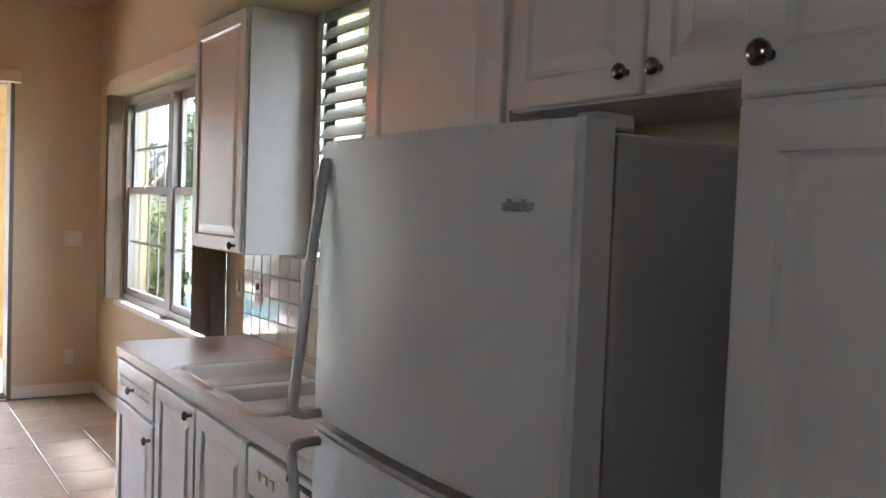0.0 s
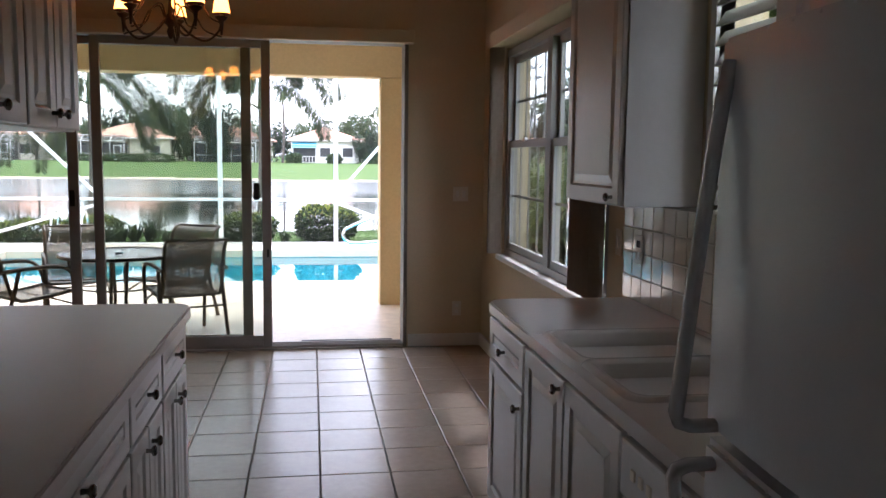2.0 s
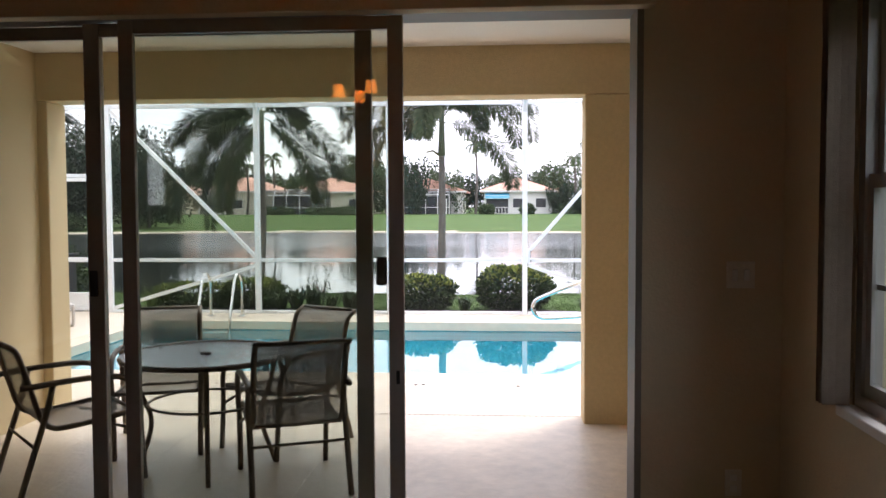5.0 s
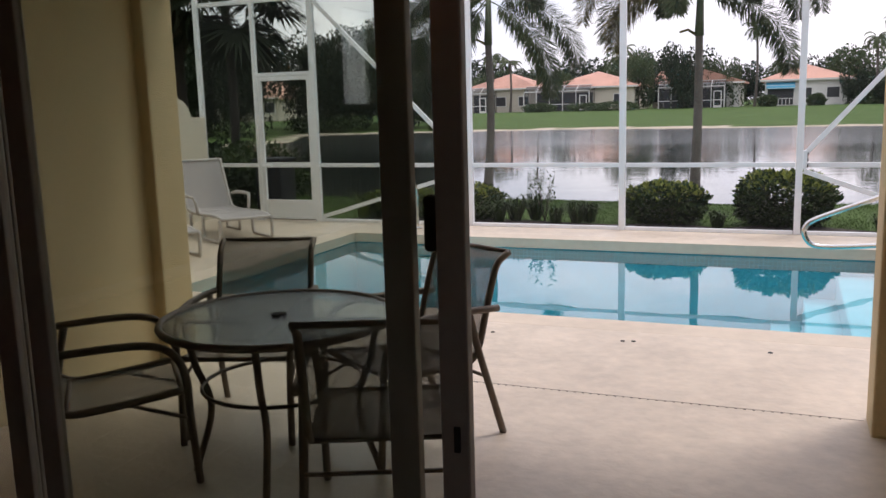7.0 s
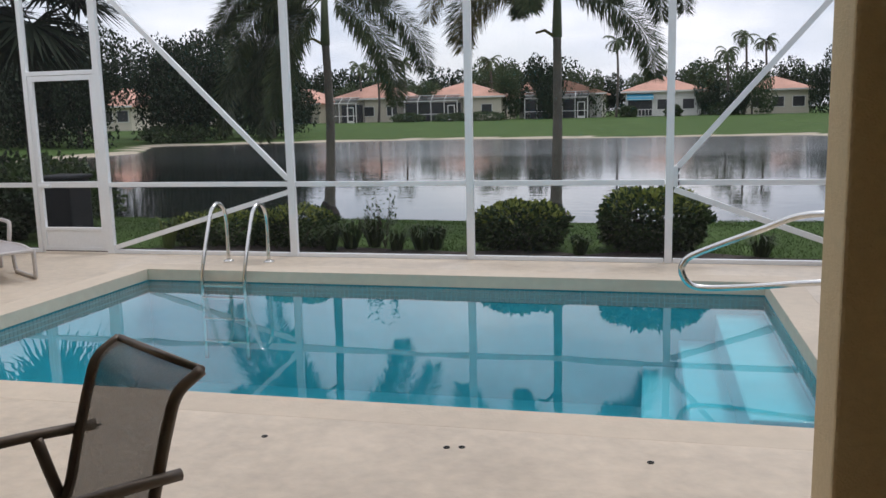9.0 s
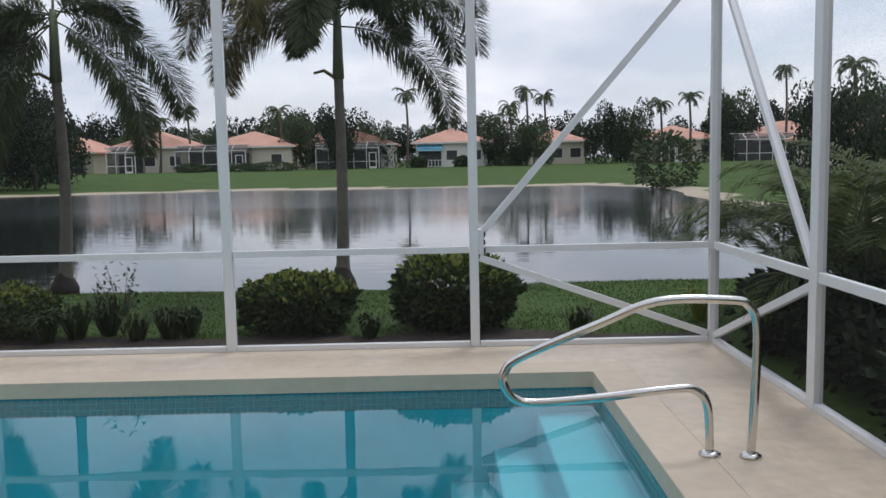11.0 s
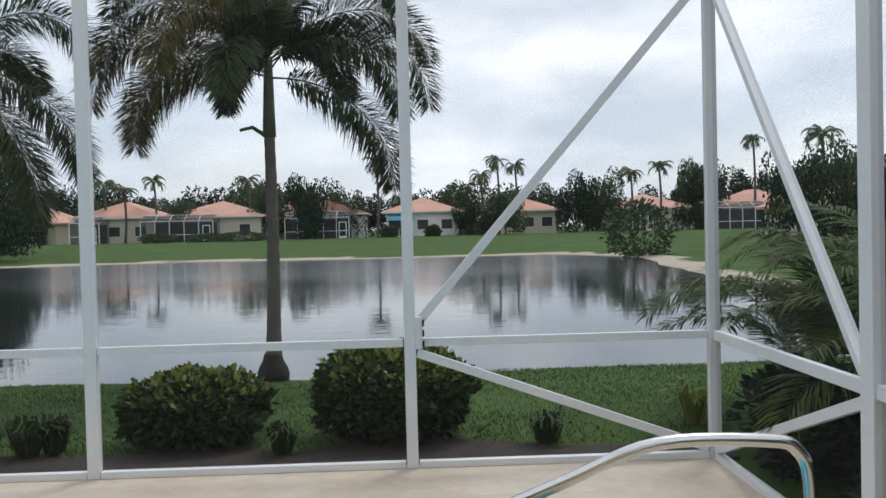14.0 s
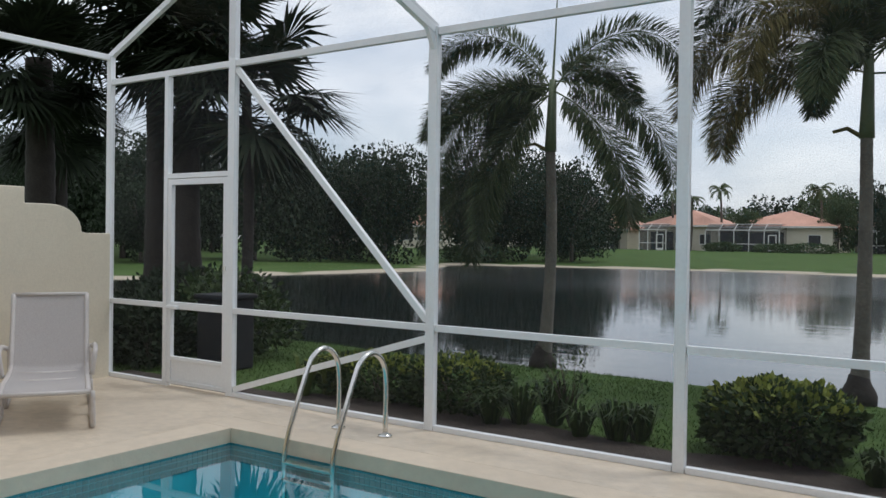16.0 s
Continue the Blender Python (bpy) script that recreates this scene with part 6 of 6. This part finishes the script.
for k in range(26):
    x = -230 + 8.5 * k
    far_tree(x, 78 + 0.35 * (230 + x) + rng.uniform(-4, 4), 7.5 + rng.uniform(-1, 1), 7.5, k, label="dark broadleaf tree in the distance", group="distant trees")
for k in range(14):
    far_tree(60 + 10 * k, 118 - 3 * k + rng.uniform(-4, 4), 8 + rng.uniform(-1, 1), 7, k, label="dark broadleaf tree in the distance", group="distant trees")
for k, (x, y, rr, h) in enumerate(((11.5, 47, 1.6, 1.35), (-20, 103, 2.4, 0.5), (-24, 104, 2.4, 0.45), (-44, 50, 2.5, 0.5), (-34, 56, 2.5, 0.6), (-30, 104, 1.8, 0.5), (8, 106, 1.6, 0.7), (-3, 104.5, 0.9, 0.6), (2.2, 104, 0.8, 0.6), (30, 60, 1.6, 0.8))):
    shrub("shrub", (x, y, ground_height(x, y) - 0.05), (rr, rr * 0.8, h), 1500, 0.28, 140 + k, "rounded shrub on the far bank", [M_tree], group="shrubs on the far bank", lump=0.4)

def far_palm(x, y, h, seed, r=1.9, n=16):
    rng = random.Random(seed)
    t = thing("palm_tree", (x, y, ground_height(x, y)), "tall slender palm among the lake houses", "palm tree", "far palms")
    part("trunk", palm_trunk((0, 0, -0.1), (0, 0, h), 0.17, 0.12, 0.2, 1.2, 8), M_trunk, t, smooth=True)
    V, F = [], []
    for k in range(n):
        pts = rachis((0, 0, h), rng.uniform(0, 6.28), radians(rng.uniform(-10, 65)), r, radians(rng.uniform(80, 140)), 9)
        for j in range(1, 9):
            d = (pts[j + 1] - pts[j]).normalized()
            s = d.cross(Vector((0, 0, 1))).normalized()
            for sg in (-1, 1):
                for q in range(2):
                    p = pts[j].lerp(pts[j + 1], q * 0.5)
                    tip = p + (s * sg * 0.75 + d * 0.6) * 0.55 + Vector((0, 0, -0.28))
                    b = len(V)
                    V += [p - d * 0.06, p + d * 0.06, tip]
                    F.append([b, b + 1, b + 2])
    add_part("crown", mesh_from("crown", V, F, [M_frond]), t)
for k, (x, y, h) in enumerate(((-39, 112, 7.5), (-35.5, 109, 6.5), (-33, 113, 7.8), (-4.5, 108, 9.2), (8.5, 110, 7.6), (11, 114, 9.6), (13.6, 116, 9.0), (27, 108, 7.4), (30, 106, 7.8), (42.5, 108, 11.2), (68, 95, 15.0), (58, 92, 10.5), (-56, 115, 9.5), (-60, 118, 10), (33.5, 72, 8.2), (-22, 118, 8))):
    far_palm(x, y, h, 200 + k)

def hip_house(x0, x1, y0, depth, z, wall_h, ridge_h, label, wall_mat, lanai=None, awning=None, gable=False):
    """Single-storey house: walls, overhanging hip roof, windows, an optional screened lanai in front."""
    h = thing("house", (x0, y0, z), label, "house", "houses across the lake")
    w = x1 - x0
    part("wall", B((0, w, 0, depth, -0.4, wall_h)), wall_mat, h)
    o = 0.6
    bm = bmesh.new()
    inset = min(w, depth) / 2 + o - 0.1
    if gable:
        top = [(w / 2, -o, ridge_h), (w / 2, depth + o, ridge_h)]
    elif w >= depth:
        top = [(inset - o, depth / 2, ridge_h), (w - inset + o, depth / 2, ridge_h)]
    else:
        top = [(w / 2, inset - o, ridge_h), (w / 2, depth - inset + o, ridge_h)]
    e = [bm.verts.new(p) for p in ((-o, -o, wall_h), (w + o, -o, wall_h), (w + o, depth + o, wall_h), (-o, depth + o, wall_h))]
    lo = [bm.verts.new((v.co.x, v.co.y, wall_h - 0.2)) for v in e]
    a, b = (bm.verts.new(p) for p in top)
    if gable or w < depth:
        bm.faces.new((e[0], e[1], a)); bm.faces.new((e[1], e[2], b, a)); bm.faces.new((e[2], e[3], b)); bm.faces.new((e[3], e[0], a, b))
    else:
        bm.faces.new((e[0], e[1], b, a)); bm.faces.new((e[1], e[2], b)); bm.faces.new((e[2], e[3], a, b)); bm.faces.new((e[3], e[0], a))
    for k in range(4):
        bm.faces.new((lo[k], lo[(k + 1) % 4], e[(k + 1) % 4], e[k]))
    bm.faces.new(lo[::-1])
    bmesh.ops.recalc_face_normals(bm, faces=bm.faces)
    r = part("roof", bm, M_roof, h, "terracotta tiled hip roof")
    part("fascia", B((-o - 0.02, w + o + 0.02, -o - 0.05, -o - 0.01, wall_h - 0.22, wall_h - 0.02)), M_hwhite, r)
    for k in range(3):
        cx = w * (k + 0.5) / 3
        if lanai and lanai[0] - 0.5 < cx < lanai[1] + 0.5:
            continue
        win_ = part("window", B((cx - 0.75, cx + 0.75, -0.05, 0.02, 0.75, 2.1)), M_hwhite, h)
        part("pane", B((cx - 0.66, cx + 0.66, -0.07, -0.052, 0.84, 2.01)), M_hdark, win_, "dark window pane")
    if lanai:
        l0, l1 = lanai
        # The wall is solid: this dark slab paints the shade inside the lanai.
        part("opening", B((l0 + 0.3, l1 - 0.3, -0.06, 0.02, 0.0, 2.35)), M_hdark, h, "dark slab painted as the shaded lanai opening")
        cg = part("lanai_cage", B((l0, l0 + 0.1, -3.5, -3.4, -0.2, 2.6), (l1 - 0.1, l1, -3.5, -3.4, -0.2, 2.6), (l0, l1, -3.5, -3.4, 2.5, 2.6), (l0, l1, -3.48, -3.42, 0.85, 0.92)), M_hwhite, h, "white screened lanai frame")
        n = max(3, int((l1 - l0) / 1.5))
        for k in range(1, n):
            x = l0 + (l1 - l0) * k / n
            part("post", B((x - 0.04, x + 0.04, -3.49, -3.41, -0.2, 2.5)), M_hwhite, cg)
            part("roof_bar", bar((x, -3.45, 2.55), (x, -1.9, 3.3), 0.06, 0.06), M_hwhite, cg)
            part("roof_bar", bar((x, -1.9, 3.3), (x, 0, 3.3), 0.06, 0.06), M_hwhite, cg)
        part("roof_bar", bar((l0, -1.9, 3.3), (l1, -1.9, 3.3), 0.06, 0.06), M_hwhite, cg)
        bm = bmesh.new()
        for q in (((l0, -3.45, -0.2), (l1, -3.45, -0.2), (l1, -3.45, 2.5), (l0, -3.45, 2.5)), ((l0, -3.45, 2.55), (l1, -3.45, 2.55), (l1, -1.9, 3.3), (l0, -1.9, 3.3)),
                  ((l0, -1.9, 3.3), (l1, -1.9, 3.3), (l1, 0, 3.3), (l0, 0, 3.3)), ((l0, -3.45, -0.2), (l0, 0, -0.2), (l0, 0, 3.0), (l0, -3.45, 2.5)), ((l1, -3.45, -0.2), (l1, 0, -0.2), (l1, 0, 3.0), (l1, -3.45, 2.5))):
            bm.faces.new([bm.verts.new(p) for p in q])
        part("screen", bm, M_hscreen, cg, "dark insect screen")
        dx = l1 - 1.3
        part("screen_door", B((dx, dx + 0.1, -3.53, -3.5, -0.1, 2.0), (dx + 0.85, dx + 0.95, -3.53, -3.5, -0.1, 2.0), (dx + 0.1, dx + 0.85, -3.53, -3.5, 1.9, 2.0), (dx + 0.1, dx + 0.85, -3.53, -3.5, -0.1, 0.25), (dx + 0.1, dx + 0.85, -3.53, -3.5, 0.85, 0.95)), M_hwhite, cg, "white screen door frame")
    if awning:
        a0, a1 = awning
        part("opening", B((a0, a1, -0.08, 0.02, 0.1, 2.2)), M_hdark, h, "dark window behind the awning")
        aw = part("awning", prism([(-0.1, 2.75), (-1.3, 2.15), (-1.3, 1.95), (-0.1, 2.6)], "x", a0 - 0.15, a1 + 0.15), M_awn, h, "blue striped awning")
        for z0, z1, y in ((2.0, 2.1, -1.33), (2.33, 2.43, -1.0)):
            part("stripe", B((a0 - 0.16, a1 + 0.16, y - 0.02, y + 0.02, z0, z1)), M_awn_w, aw, "pale stripe")
        for k in range(8):
            x = a0 + (a1 - a0) * k / 7
            part("railing_post", B((x - 0.04, x + 0.04, -0.9, -0.86, 0.0, 0.85)), M_hwhite, h)
        part("railing", B((a0, a1, -0.9, -0.86, 0.8, 0.88)), M_hwhite, h)
    return h
FZ = 0.6
hip_house(-41.9, -32.3, 110, 11, FZ, 3.2, 5.3, "cream house with terracotta roof across the lake", M_hwall, (0.6, 4.2))
hip_house(-31.0, -19.3, 111, 12, FZ, 3.1, 5.2, "cream house with a screened lanai across the lake", M_hwall, (-2.2, 6.6))
hip_house(-19.2, -17.0, 126, 12, FZ, 3.2, 5.2, "house with terracotta roof set further back", M_hwall)
hip_house(-15.5, -6.4, 111, 11, FZ, 3.1, 4.8, "grey gabled house with a wide screened lanai", M_hwhite, (-0.3, 7.6), gable=True)
hip_house(-3.4, 5.6, 109, 11, FZ, 3.1, 4.95, "white house with a blue striped awning", M_hwhite, None, (0.3, 3.2))
hip_house(6.2, 9.0, 126, 11, FZ, 3.0, 4.9, "white house with terracotta roof set further back", M_hwhite)
hip_house(11.2, 18.3, 112, 11, FZ, 3.0, 4.6, "yellow house with terracotta roof among trees", M_hwall)
hip_house(26, 35.3, 111, 11, FZ, 2.9, 4.8, "pinkish house with terracotta roof across the lake", M_hwall, (1, 4))
hip_house(40.5, 48, 108, 11, FZ, 3.0, 5.0, "house with terracotta roof and screened lanai", M_hwall, (-5.5, 7.0))
hip_house(-53, -45.5, 113, 11, FZ, 2.8, 4.9, "house with terracotta roof behind trees", M_hwall, (-4, 6.5))
hip_house(29.5, 37.0, 62, 12, 0.1, 2.5, 4.3, "cream house with terracotta roof on the near lake bank", M_hwall)
hip_house(40.0, 54.0, 56, 12, 0.0, 2.6, 4.5, "cream house with screened lanai on the near lake bank", M_hwall, (0.5, 7.0))
hip_house(-98, -84, 112, 11, 0.6, 2.8, 5.2, "house with terracotta roof behind the oaks", M_hwall)
hip_house(-80, -68, 116, 11, 0.6, 2.8, 5.2, "house with terracotta roof behind the oaks", M_hwall)
hip_house(-62, -56, 84, 10, 0.6, 2.6, 4.6, "house with terracotta roof behind the oaks", M_hwall)

# ---------------------------------------------------------------- pieces: floor tiles, waterline tiles
PITCH = 0.331
tile_mesh = mesh_of(B((-0.1625, 0.1625, -0.1625, 0.1625, -0.011, -0.001), bevel=0.003, seg=1), "tile", M_tile)
for i in range(-12, 3):
    for j in range(0, 27):
        x, y = -0.04 + PITCH * (i + 0.5), -0.081 - PITCH * (j - 0.5)
        if x > XR - 0.02 or x < XL or y > 0.02:
            continue
        near_aisle = -1.4 < x < 0.2
        if (y < -3.4 and not near_aisle) or y < -8.0:
            continue
        o = new("tile", tile_mesh)
        o.location, o.parent = (x, y - 0.0 if y < -0.02 else y, 0), floor
        o.rotation_euler = (random.uniform(-0.0016, 0.0016), random.uniform(-0.0016, 0.0016), 0)
wt_mesh = mesh_of(B((-0.022, 0.022, -0.004, 0.0, -0.022, 0.022), bevel=0.002, seg=1), "tile", M_wtile)
V, F = [], []
for axis, fixed, lo, hi, s in (("x", PY1, PX0, PX1, -1), ("y", PX1, PY0, PY1, -1), ("y", PX0, PY0, PY1, 1), ("x", PY0, PX0, PX1, 1)):
    n = int((hi - lo) / 0.048)
    for k in range(n):
        u = lo + (k + 0.5) * (hi - lo) / n
        for r in range(3):
            z = DECK - 0.143 - 0.048 * r
            h, d = 0.0222, 0.005
            b = len(V)
            for du, dz, dd in ((-h, -h, 0), (h, -h, 0), (h, h, 0), (-h, h, 0), (-h + .002, -h + .002, d), (h - .002, -h + .002, d), (h - .002, h - .002, d), (-h + .002, h - .002, d)):
                p = fixed + s * dd
                V.append((u + du, p, z + dz) if axis == "x" else (p, u + du, z + dz))
            F += [[b + 4, b + 5, b + 6, b + 7], [b, b + 1, b + 5, b + 4], [b + 1, b + 2, b + 6, b + 5], [b + 2, b + 3, b + 7, b + 6], [b + 3, b, b + 4, b + 7]]
wto = new("waterline_tiles", mesh_from("waterline_tiles", V, F, [M_wtile]))
wto.parent = pool
tagged(wto, "band of small dark teal waterline tiles", kind="stuff")
